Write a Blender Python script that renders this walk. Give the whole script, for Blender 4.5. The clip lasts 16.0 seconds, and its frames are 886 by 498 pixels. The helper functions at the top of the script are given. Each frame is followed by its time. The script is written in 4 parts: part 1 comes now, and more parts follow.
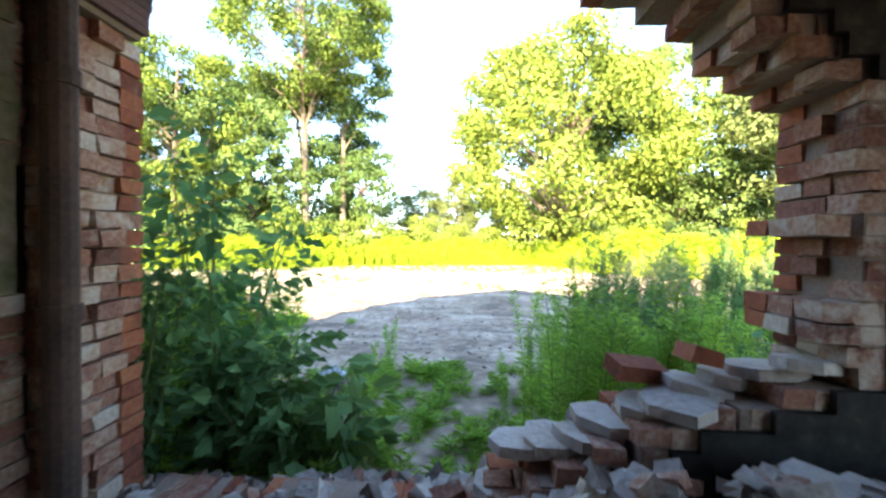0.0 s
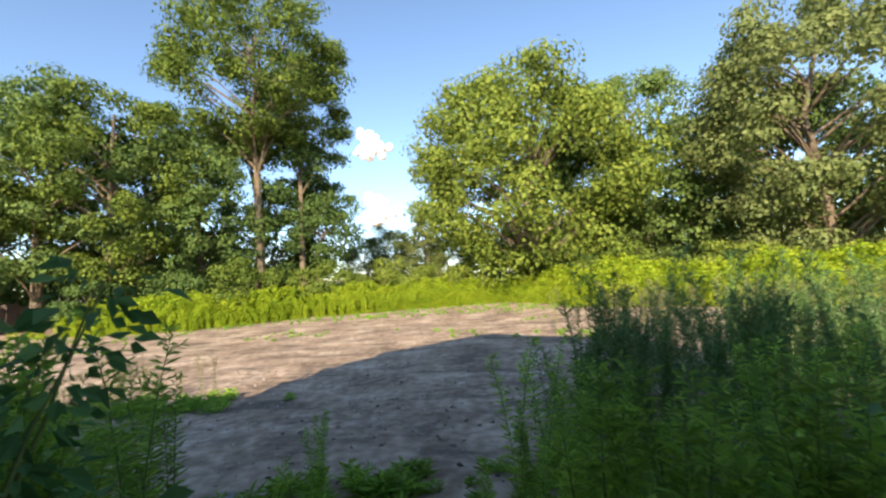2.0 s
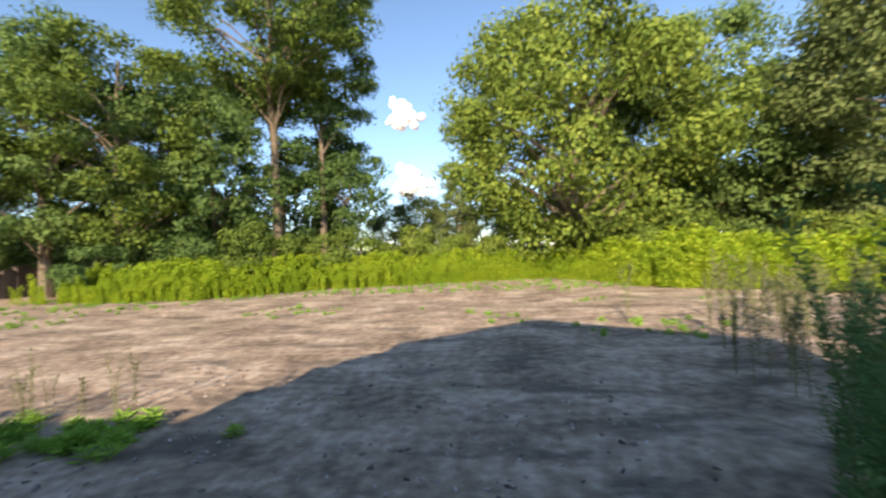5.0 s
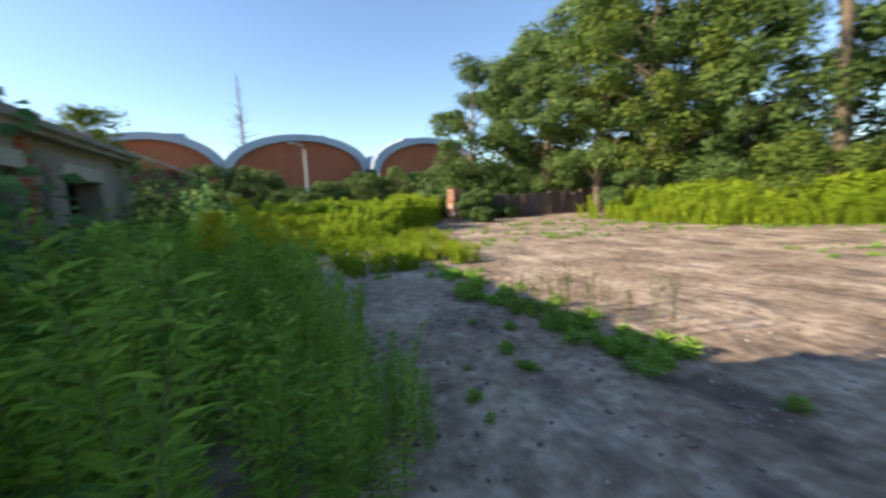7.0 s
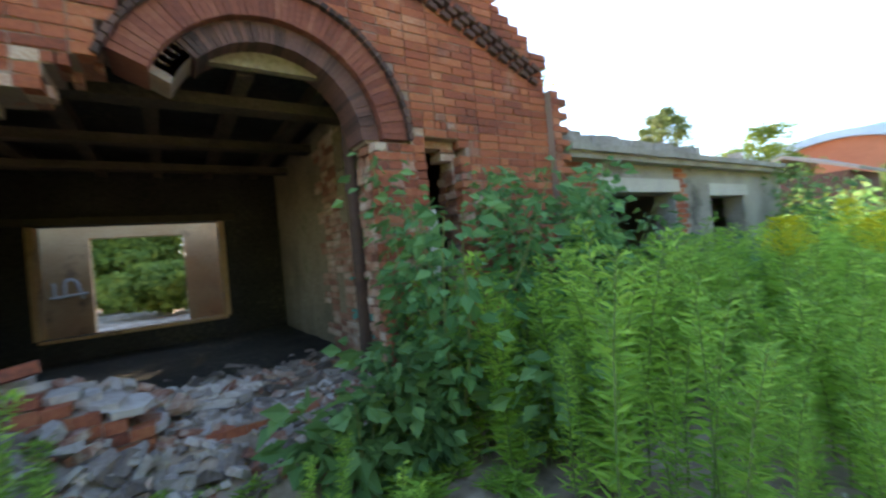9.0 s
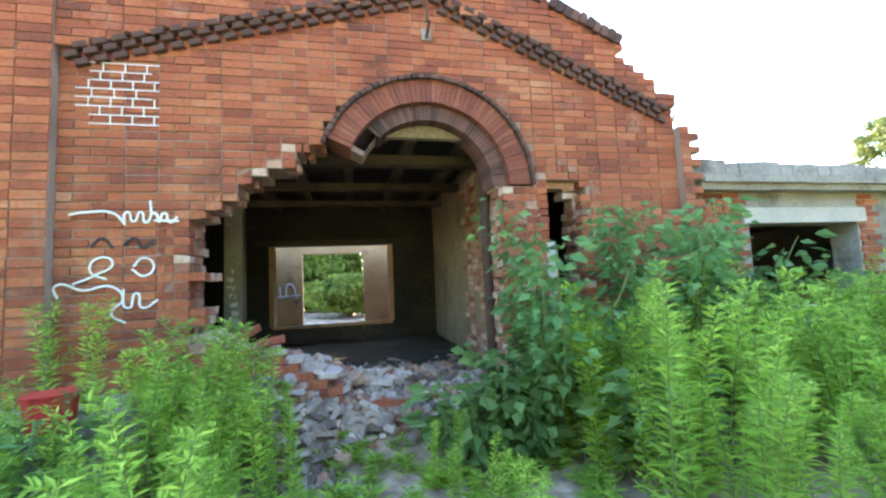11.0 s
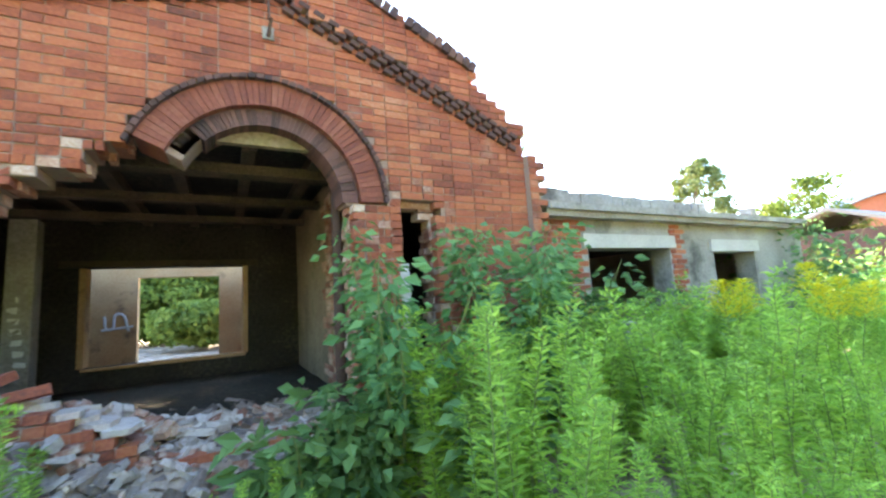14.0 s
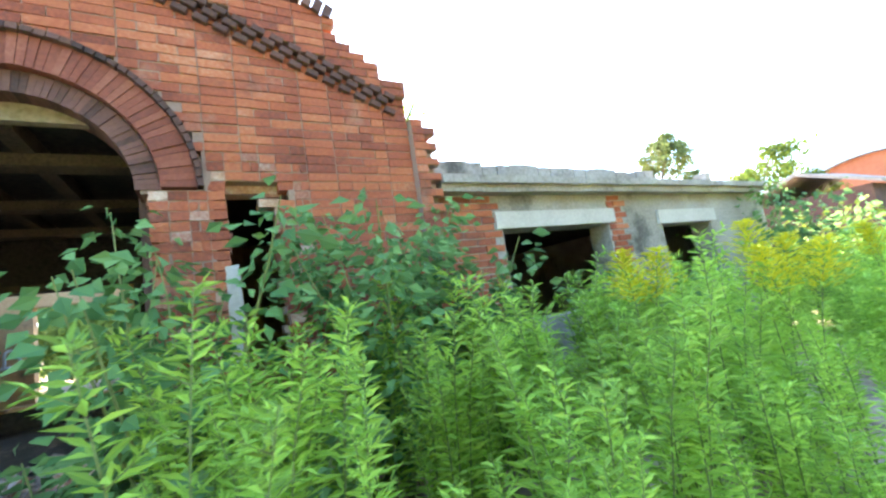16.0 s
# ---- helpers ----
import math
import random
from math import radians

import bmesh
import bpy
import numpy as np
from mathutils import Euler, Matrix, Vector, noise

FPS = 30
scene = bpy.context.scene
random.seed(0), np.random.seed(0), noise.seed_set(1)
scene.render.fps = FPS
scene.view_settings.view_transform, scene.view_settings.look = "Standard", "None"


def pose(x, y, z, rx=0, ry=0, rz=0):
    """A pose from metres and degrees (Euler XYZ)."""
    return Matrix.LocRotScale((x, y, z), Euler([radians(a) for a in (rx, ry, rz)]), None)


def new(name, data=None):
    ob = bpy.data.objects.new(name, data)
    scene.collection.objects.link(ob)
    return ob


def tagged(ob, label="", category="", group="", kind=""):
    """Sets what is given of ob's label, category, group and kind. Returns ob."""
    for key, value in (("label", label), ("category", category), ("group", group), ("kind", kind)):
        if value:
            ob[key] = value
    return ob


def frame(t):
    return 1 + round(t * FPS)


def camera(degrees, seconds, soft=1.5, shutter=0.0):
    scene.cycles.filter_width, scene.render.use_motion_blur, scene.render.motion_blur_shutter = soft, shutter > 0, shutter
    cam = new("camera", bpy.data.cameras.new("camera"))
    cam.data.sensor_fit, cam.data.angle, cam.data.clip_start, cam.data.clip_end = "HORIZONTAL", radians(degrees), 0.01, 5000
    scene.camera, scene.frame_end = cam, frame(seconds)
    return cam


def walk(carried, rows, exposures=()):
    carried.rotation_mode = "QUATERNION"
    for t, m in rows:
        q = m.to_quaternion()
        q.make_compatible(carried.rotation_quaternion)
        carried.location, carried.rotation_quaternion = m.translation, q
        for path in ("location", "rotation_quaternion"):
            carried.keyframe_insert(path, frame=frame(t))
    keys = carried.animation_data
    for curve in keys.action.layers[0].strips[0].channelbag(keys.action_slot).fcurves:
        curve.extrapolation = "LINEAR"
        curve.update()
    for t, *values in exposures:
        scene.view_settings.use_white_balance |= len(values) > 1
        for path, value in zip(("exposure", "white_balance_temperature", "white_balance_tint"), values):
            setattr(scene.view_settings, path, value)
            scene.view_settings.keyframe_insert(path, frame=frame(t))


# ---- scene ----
cam = camera(94.0, 16.0, 2.4, 0.35)
PATH = [  # seconds, eye, (yaw, pitch, roll)
    (0, (0.748, -1.886, 1.513), (2.45, -1.28, -0.71)),
    (0.5, (0.918, -1.527, 1.542), (3.84, 1.29, -0.69)),
    (1, (0.972, -1.242, 1.550), (0.36, 1.79, -0.80)),
    (1.5, (0.938, -0.983, 1.574), (-7.52, 1.50, 1.04)),
    (2, (0.896, -0.628, 1.571), (-1.49, 4.18, 3.13)),
    (2.5, (0.828, -0.291, 1.589), (-4.86, 3.76, 2.88)),
    (3, (0.807, 0.083, 1.577), (-8.40, 4.27, 1.83)),
    (3.2, (0.805, 0.243, 1.571), (-10.31, 3.46, 2.03)),
    (5.3, (0.822, 2.056, 1.511), (9.80, -0.91, 2.59)),
    (5.5, (0.827, 2.113, 1.539), (15.85, -2.56, 4.01)),
    (6, (0.660, 2.140, 1.540), (24.15, -4.72, 1.72)),
    (6.5, (0.450, 2.292, 1.530), (43.17, -6.04, 3.33)),
    (7, (0.260, 2.290, 1.500), (66.80, -7.50, 2.55)),
    (7.5, (0.260, 2.350, 1.440), (86.90, -6.00, 2.60)),
    (8, (0.340, 2.440, 1.360), (109.50, -4.90, 4.60)),
    (8.2, (0.400, 2.480, 1.345), (117.00, -4.10, 5.50)),
    (8.5, (0.560, 2.680, 1.340), (128.80, -2.60, 6.20)),
    (8.8, (0.720, 2.950, 1.370), (138.80, -0.40, 5.80)),
    (9, (0.730, 3.120, 1.420), (146.60, 0.40, 5.40)),
    (9.5, (0.772, 3.304, 1.484), (155.53, 0.68, 4.06)),
    (10, (0.860, 3.538, 1.412), (160.61, 2.99, 4.69)),
    (10.2, (0.831, 3.607, 1.390), (163.90, 5.36, 4.16)),
    (12.3, (0.720, 4.306, 1.580), (168.80, 2.50, 1.84)),
    (12.5, (0.679, 4.311, 1.590), (168.23, 2.49, 2.09)),
    (13, (0.579, 4.237, 1.532), (167.05, 2.42, 3.19)),
    (13.5, (0.452, 4.056, 1.486), (158.88, 4.85, 2.19)),
    (14, (0.330, 3.785, 1.431), (152.35, 6.96, 3.63)),
    (14.5, (0.034, 3.625, 1.422), (149.15, 5.78, 3.06)),
    (15, (-0.319, 3.561, 1.387), (148.70, 7.16, 4.61)),
    (15.5, (-0.722, 3.476, 1.375), (148.26, 6.68, 5.54)),
    (16, (-1.101, 3.444, 1.326), (151.33, 6.93, 8.41)),
]
walk(cam, [(t, pose(*e, 90 + a[1], a[2], a[0])) for t, e, a in PATH],
     [(0.0, 3.3, 7100, 10), (0.5, 2.4, 7100, 10), (1.0, 1.7, 7100, 10), (1.5, 1.35, 7100, 10), (3.0, 1.15, 7000, 10), (6.0, 1.0, 6900, 10), (7.0, 1.0, 6800, 10),
      (7.5, 1.12, 6800, 10), (8.0, 1.35, 6800, 10), (8.5, 2.2, 7200, 10), (9.0, 2.9, 7200, 10), (9.5, 3.7, 7300, 10), (10.0, 3.9, 7300, 10), (12.5, 3.9, 7300, 10), (16.0, 3.9, 7200, 10)])

# ---- light ----
SUN_WAY = Vector((0.47, 2.15, -1.0)).normalized()      # the way the sunlight travels
sun_el = math.asin(-SUN_WAY.z)
sun_az = math.atan2(-SUN_WAY.x, -SUN_WAY.y)             # clockwise from +y
world = bpy.data.worlds.new("sky")
scene.world = world
world.use_nodes = True
wn, wl = world.node_tree.nodes, world.node_tree.links
sky = wn.new("ShaderNodeTexSky")
sky.sky_type, sky.sun_disc = "NISHITA", False
sky.sun_elevation, sky.sun_rotation = sun_el, sun_az
sky.air_density, sky.dust_density, sky.ozone_density = 0.9, 0.15, 3.0
wl.new(sky.outputs[0], wn["Background"].inputs[0])
wn["Background"].inputs[1].default_value = 0.14
lamp = bpy.data.lights.new("sun", "SUN")
lamp.energy, lamp.angle, lamp.color = 4.6, radians(0.53), (1.0, 0.87, 0.68)
sun = new("sun", lamp)
sun.matrix_world = Matrix.Translation((0, -30, 30)) @ SUN_WAY.to_track_quat("-Z", "Y").to_matrix().to_4x4()


# ---- materials ----
def nodes_of(name):
    m = bpy.data.materials.new(name)
    m.use_nodes = True
    return m, m.node_tree.nodes, m.node_tree.links, m.node_tree.nodes["Principled BSDF"]


def rgba(c):
    return (c[0], c[1], c[2], 1.0)


def ramp_of(n, stops):
    r = n.new("ShaderNodeValToRGB")
    e = r.color_ramp.elements
    while len(e) < len(stops):
        e.new(0.5)
    for k, (p, c) in zip(e, stops):
        k.position, k.color = p, rgba(c)
    return r


def surface(name, stops, scale=2.0, fine=40.0, rough=0.85, bump=0.4, dist=0.01, pick="", stain=None, stain_scale=0.8, stain_cut=0.55, vary=0.40, patch=None):
    """A two-scale noisy surface; pick: 'island' or 'object' adds a tone for each piece; stain: a colour in patches."""
    m, n, l, p = nodes_of(name)
    tc = n.new("ShaderNodeNewGeometry")
    big = n.new("ShaderNodeTexNoise")
    big.inputs["Scale"].default_value, big.inputs["Detail"].default_value = scale, 8
    small = n.new("ShaderNodeTexNoise")
    small.inputs["Scale"].default_value, small.inputs["Detail"].default_value = fine, 6
    l.new(tc.outputs["Position"], big.inputs["Vector"])
    l.new(tc.outputs["Position"], small.inputs["Vector"])
    mix = n.new("ShaderNodeMath")
    mix.operation = "MULTIPLY_ADD"
    l.new(small.outputs[0], mix.inputs[0])
    mix.inputs[1].default_value = 0.45
    add = n.new("ShaderNodeMath")
    add.operation = "MULTIPLY_ADD"
    add.inputs[1].default_value, add.inputs[2].default_value = 0.55, 0.0
    l.new(big.outputs[0], add.inputs[0])
    l.new(add.outputs[0], mix.inputs[2])
    src = mix.outputs[0]
    if pick:
        if pick == "island":
            rnd = n.new("ShaderNodeNewGeometry").outputs["Random Per Island"]
        else:
            rnd = n.new("ShaderNodeObjectInfo").outputs["Random"]
        half = n.new("ShaderNodeMath")
        half.operation = "MULTIPLY_ADD"
        half.inputs[1].default_value, half.inputs[2].default_value = vary, -vary / 2
        l.new(rnd, half.inputs[0])
        tot = n.new("ShaderNodeMath")
        l.new(src, tot.inputs[0])
        l.new(half.outputs[0], tot.inputs[1])
        src = tot.outputs[0]
    r = ramp_of(n, stops)
    l.new(src, r.inputs[0])
    col = r.outputs[0]
    if stain:
        sn = n.new("ShaderNodeTexNoise")
        sn.inputs["Scale"].default_value, sn.inputs["Detail"].default_value = stain_scale, 10
        sn.inputs["Roughness"].default_value = 0.7
        l.new(tc.outputs["Position"], sn.inputs["Vector"])
        sr = ramp_of(n, [(stain_cut, (0, 0, 0)), (stain_cut + 0.12, (1, 1, 1))])
        l.new(sn.outputs[0], sr.inputs[0])
        mx = n.new("ShaderNodeMixRGB")
        l.new(sr.outputs[0], mx.inputs[0])
        l.new(col, mx.inputs[1])
        mx.inputs[2].default_value = rgba(stain)
        col = mx.outputs[0]
    if patch:                                            # streaked patches of another soil or paint
        stretch = n.new("ShaderNodeMapping")
        stretch.inputs["Scale"].default_value = (patch[1], patch[1] * 2.4, patch[1])
        stretch.inputs["Rotation"].default_value = (0, 0, 0.35)
        l.new(tc.outputs["Position"], stretch.inputs["Vector"])
        pn = n.new("ShaderNodeTexNoise")
        pn.inputs["Scale"].default_value, pn.inputs["Detail"].default_value = 1.0, 9
        pn.inputs["Roughness"].default_value = 0.66
        l.new(stretch.outputs[0], pn.inputs["Vector"])
        pr = ramp_of(n, [(patch[2], (0, 0, 0)), (patch[2] + 0.14, (0.85, 0.85, 0.85))])
        l.new(pn.outputs[0], pr.inputs[0])
        pm = n.new("ShaderNodeMixRGB")
        l.new(pr.outputs[0], pm.inputs[0])
        l.new(col, pm.inputs[1])
        pm.inputs[2].default_value = rgba(patch[0])
        col = pm.outputs[0]
    l.new(col, p.inputs["Base Color"])
    p.inputs["Roughness"].default_value = rough
    p.inputs["Specular IOR Level"].default_value = 0.25
    b = n.new("ShaderNodeBump")
    b.inputs["Strength"].default_value, b.inputs["Distance"].default_value = bump, dist
    l.new(small.outputs[0], b.inputs["Height"])
    l.new(b.outputs[0], p.inputs["Normal"])
    return m


def leaf_material(name, stops, clear=0.35):
    """Leaves: a tone for each leaf, and light that shines through."""
    m, n, l, p = nodes_of(name)
    g = n.new("ShaderNodeNewGeometry")
    nz = n.new("ShaderNodeTexNoise")
    nz.inputs["Scale"].default_value = 0.7
    l.new(g.outputs["Position"], nz.inputs["Vector"])
    a = n.new("ShaderNodeMath")
    a.operation = "MULTIPLY_ADD"
    a.inputs[1].default_value = 0.5
    l.new(g.outputs["Random Per Island"], a.inputs[0])
    s = n.new("ShaderNodeMath")
    s.operation = "MULTIPLY"
    s.inputs[1].default_value = 0.5
    l.new(nz.outputs[0], s.inputs[0])
    l.new(s.outputs[0], a.inputs[2])
    own = n.new("ShaderNodeMath")
    own.operation = "MULTIPLY_ADD"
    own.inputs[1].default_value = 0.26
    l.new(n.new("ShaderNodeObjectInfo").outputs["Random"], own.inputs[0])
    l.new(a.outputs[0], own.inputs[2])
    mid = n.new("ShaderNodeMath")
    mid.inputs[1].default_value = -0.13
    l.new(own.outputs[0], mid.inputs[0])
    r = ramp_of(n, stops)
    l.new(mid.outputs[0], r.inputs[0])
    l.new(r.outputs[0], p.inputs["Base Color"])
    p.inputs["Roughness"].default_value = 0.68
    p.inputs["Specular IOR Level"].default_value = 0.2
    t = n.new("ShaderNodeBsdfTranslucent")
    l.new(r.outputs[0], t.inputs[0])
    mx = n.new("ShaderNodeMixShader")
    mx.inputs[0].default_value = clear
    l.new(p.outputs[0], mx.inputs[1])
    l.new(t.outputs[0], mx.inputs[2])
    l.new(mx.outputs[0], n["Material Output"].inputs[0])
    return m


BRICK_TONES = [(0.22, (0.09, 0.045, 0.036)), (0.36, (0.22, 0.065, 0.04)), (0.5, (0.34, 0.10, 0.052)), (0.64, (0.42, 0.145, 0.07)), (0.8, (0.47, 0.24, 0.15))]
M_BRICK = surface("red_brick", BRICK_TONES, 1.2, 35, 0.9, 0.5, 0.008, "island", (0.13, 0.06, 0.045), 1.1, 0.56, 0.28, ((0.40, 0.22, 0.15), 1.9, 0.60))
M_BRICK_PIECE = surface("red_brick_piece", BRICK_TONES, 1.2, 35, 0.9, 0.5, 0.008, "object", (0.13, 0.06, 0.045), 1.1, 0.56, 0.28, ((0.40, 0.22, 0.15), 1.9, 0.60))
M_ARCH = surface("arch_brick", [(0.2, (0.10, 0.04, 0.035)), (0.5, (0.23, 0.075, 0.05)), (0.8, (0.33, 0.14, 0.09))], 2, 40, 0.9, 0.5, 0.008, "object", None, 0.8, 0.55, 0.22)
M_DARK_BRICK = surface("sooty_brick", [(0.2, (0.035, 0.028, 0.027)), (0.5, (0.09, 0.05, 0.042)), (0.8, (0.17, 0.09, 0.07))], 2, 40, 0.92, 0.5, 0.008, "island")
M_MORTAR = surface("lime_mortar", [(0.3, (0.20, 0.13, 0.10)), (0.7, (0.38, 0.28, 0.22))], 3, 60, 0.95, 0.6, 0.006)
M_RAW = surface("broken_brick", [(0.2, (0.14, 0.06, 0.045)), (0.45, (0.34, 0.15, 0.10)), (0.62, (0.50, 0.33, 0.24)), (0.8, (0.62, 0.53, 0.44))], 3, 45, 0.95, 0.7, 0.012, "island", (0.56, 0.46, 0.38), 4.0, 0.54, 0.34)
M_CONCRETE = surface("weathered_concrete", [(0.3, (0.17, 0.155, 0.135)), (0.5, (0.30, 0.28, 0.245)), (0.7, (0.43, 0.41, 0.37))], 1.5, 30, 0.9, 0.5, 0.01, "", (0.09, 0.085, 0.07), 0.9, 0.56)
M_PALE = surface("pale_lintel_concrete", [(0.3, (0.38, 0.36, 0.32)), (0.7, (0.56, 0.54, 0.49))], 2, 30, 0.9, 0.4, 0.006)
# one mottled near-black tone for inner walls, ceilings, floor and annex roof
M_NEAR_BLACK = surface("near_black_plaster", [(0.35, (0.020, 0.018, 0.016)), (0.55, (0.05, 0.043, 0.035)), (0.75, (0.15, 0.125, 0.09))], 0.9, 18, 0.95, 0.5, 0.012)
M_MOSSWALL = surface("stained_plaster", [(0.25, (0.09, 0.07, 0.045)), (0.5, (0.25, 0.20, 0.13)), (0.75, (0.42, 0.36, 0.26))], 1.6, 22, 0.95, 0.6, 0.015, "", (0.11, 0.13, 0.05), 1.6, 0.57)
M_TAN = surface("tan_painted_plaster", [(0.3, (0.40, 0.21, 0.09)), (0.7, (0.64, 0.42, 0.22))], 1.3, 25, 0.85, 0.3, 0.006, "", (0.20, 0.12, 0.07), 1.6, 0.56)
M_TIMBER = surface("charred_timber", [(0.3, (0.025, 0.02, 0.015)), (0.7, (0.13, 0.10, 0.065))], 2, 40, 0.9, 0.5, 0.01)
M_RUST = surface("rusted_iron", [(0.3, (0.045, 0.03, 0.025)), (0.7, (0.13, 0.07, 0.05))], 4, 50, 0.8, 0.4, 0.004)
M_EARTH = surface("trodden_dirt", [(0.36, (0.17, 0.12, 0.085)), (0.5, (0.38, 0.275, 0.20)), (0.62, (0.60, 0.47, 0.36))], 0.9, 7, 0.97, 0.9, 0.03, "", (0.20, 0.19, 0.09), 0.22, 0.57, 0.4, ((0.13, 0.10, 0.08), 0.75, 0.50))
M_RUBBLE = surface("rubble_dust", [(0.3, (0.13, 0.10, 0.085)), (0.5, (0.26, 0.20, 0.17)), (0.75, (0.44, 0.38, 0.33))], 3, 30, 0.95, 0.8, 0.02, "island")
M_SLAB = surface("pale_mortar", [(0.3, (0.31, 0.24, 0.20)), (0.5, (0.50, 0.41, 0.355)), (0.75, (0.64, 0.56, 0.50))], 4, 35, 0.95, 0.8, 0.015, "island", None, 0.8, 0.55, 0.3)
M_BARK = surface("bark", [(0.3, (0.10, 0.075, 0.05)), (0.7, (0.27, 0.21, 0.15))], 3, 25, 0.95, 0.8, 0.02)
M_STEM = surface("weed_stem", [(0.3, (0.12, 0.17, 0.05)), (0.7, (0.26, 0.29, 0.11))], 5, 40, 0.8, 0.2, 0.004)
M_TREE = leaf_material("tree_leaves", [(0.15, (0.065, 0.107, 0.021)), (0.5, (0.145, 0.206, 0.034)), (0.85, (0.28, 0.332, 0.059))], 0.3)
M_TREE_B = leaf_material("dark_tree_leaves", [(0.15, (0.05, 0.097, 0.028)), (0.5, (0.105, 0.172, 0.046)), (0.85, (0.198, 0.27, 0.071))], 0.3)
M_TREE_PALE = leaf_material("pale_tree_leaves", [(0.15, (0.075, 0.11, 0.035)), (0.5, (0.145, 0.185, 0.058)), (0.85, (0.24, 0.275, 0.10))], 0.3)
M_WEED = leaf_material("weed_leaves", [(0.15, (0.181, 0.305, 0.063)), (0.5, (0.331, 0.539, 0.092)), (0.85, (0.573, 0.784, 0.145))], 0.42)
M_WEED_DARK = leaf_material("dark_weed_leaves", [(0.15, (0.075, 0.155, 0.055)), (0.5, (0.139, 0.259, 0.088)), (0.85, (0.243, 0.393, 0.138))], 0.35)
M_SHRUB = leaf_material("shrub_leaves", [(0.15, (0.07, 0.176, 0.059)), (0.5, (0.139, 0.29, 0.098)), (0.85, (0.278, 0.476, 0.167))], 0.35)
M_GOLD = leaf_material("goldenrod_bloom", [(0.2, (0.55, 0.52, 0.03)), (0.8, (0.80, 0.72, 0.06))], 0.3)
M_FIELD = leaf_material("field_goldenrod", [(0.15, (0.188, 0.3, 0.025)), (0.5, (0.362, 0.475, 0.037)), (0.85, (0.6, 0.625, 0.062))], 0.4)
M_DRY = leaf_material("dry_stalks", [(0.2, (0.195, 0.165, 0.09)), (0.5, (0.165, 0.195, 0.075)), (0.85, (0.405, 0.36, 0.195))], 0.3)
M_WHITE = surface("white_spray_paint", [(0.3, (0.62, 0.62, 0.60)), (0.7, (0.8, 0.8, 0.78))], 6, 60, 0.7, 0.2, 0.002)
M_TEAL = surface("teal_spray_paint", [(0.3, (0.05, 0.22, 0.19)), (0.7, (0.10, 0.36, 0.30))], 6, 60, 0.7, 0.2, 0.002)
M_BLACKPAINT = surface("black_spray_paint", [(0.3, (0.015, 0.015, 0.018)), (0.7, (0.05, 0.05, 0.055))], 6, 60, 0.7, 0.2, 0.002)
M_FARBRICK = surface("orange_brick_cladding", [(0.3, (0.30, 0.095, 0.05)), (0.7, (0.42, 0.15, 0.08))], 0.3, 3, 0.85, 0.1, 0.02)
M_BLUEROOF = surface("blue_grey_roof_sheet", [(0.3, (0.27, 0.34, 0.42)), (0.7, (0.42, 0.49, 0.56))], 0.3, 4, 0.5, 0.1, 0.02)
M_STEEL = surface("galvanised_steel", [(0.3, (0.35, 0.35, 0.34)), (0.7, (0.5, 0.5, 0.49))], 1, 20, 0.5, 0.1, 0.003)
M_DARKWALL = surface("dark_stained_concrete", [(0.3, (0.06, 0.048, 0.042)), (0.7, (0.16, 0.125, 0.105))], 0.8, 12, 0.9, 0.6, 0.04, "", (0.24, 0.11, 0.07), 1.2, 0.58)
M_TILE = surface("old_roof_felt", [(0.3, (0.20, 0.17, 0.15)), (0.7, (0.36, 0.31, 0.27))], 0.8, 12, 0.9, 0.4, 0.02)
M_RED = surface("red_plastic", [(0.3, (0.45, 0.03, 0.03)), (0.7, (0.6, 0.06, 0.05))], 4, 30, 0.5, 0.1, 0.002)
M_BAG = surface("white_plastic_bag", [(0.3, (0.6, 0.63, 0.66)), (0.7, (0.8, 0.82, 0.84))], 8, 40, 0.4, 0.5, 0.01)
M_CLOUD = surface("white_cloud", [(0.3, (0.85, 0.85, 0.86)), (0.7, (0.95, 0.95, 0.95))], 0.05, 0.4, 1.0, 0.0, 0.01)


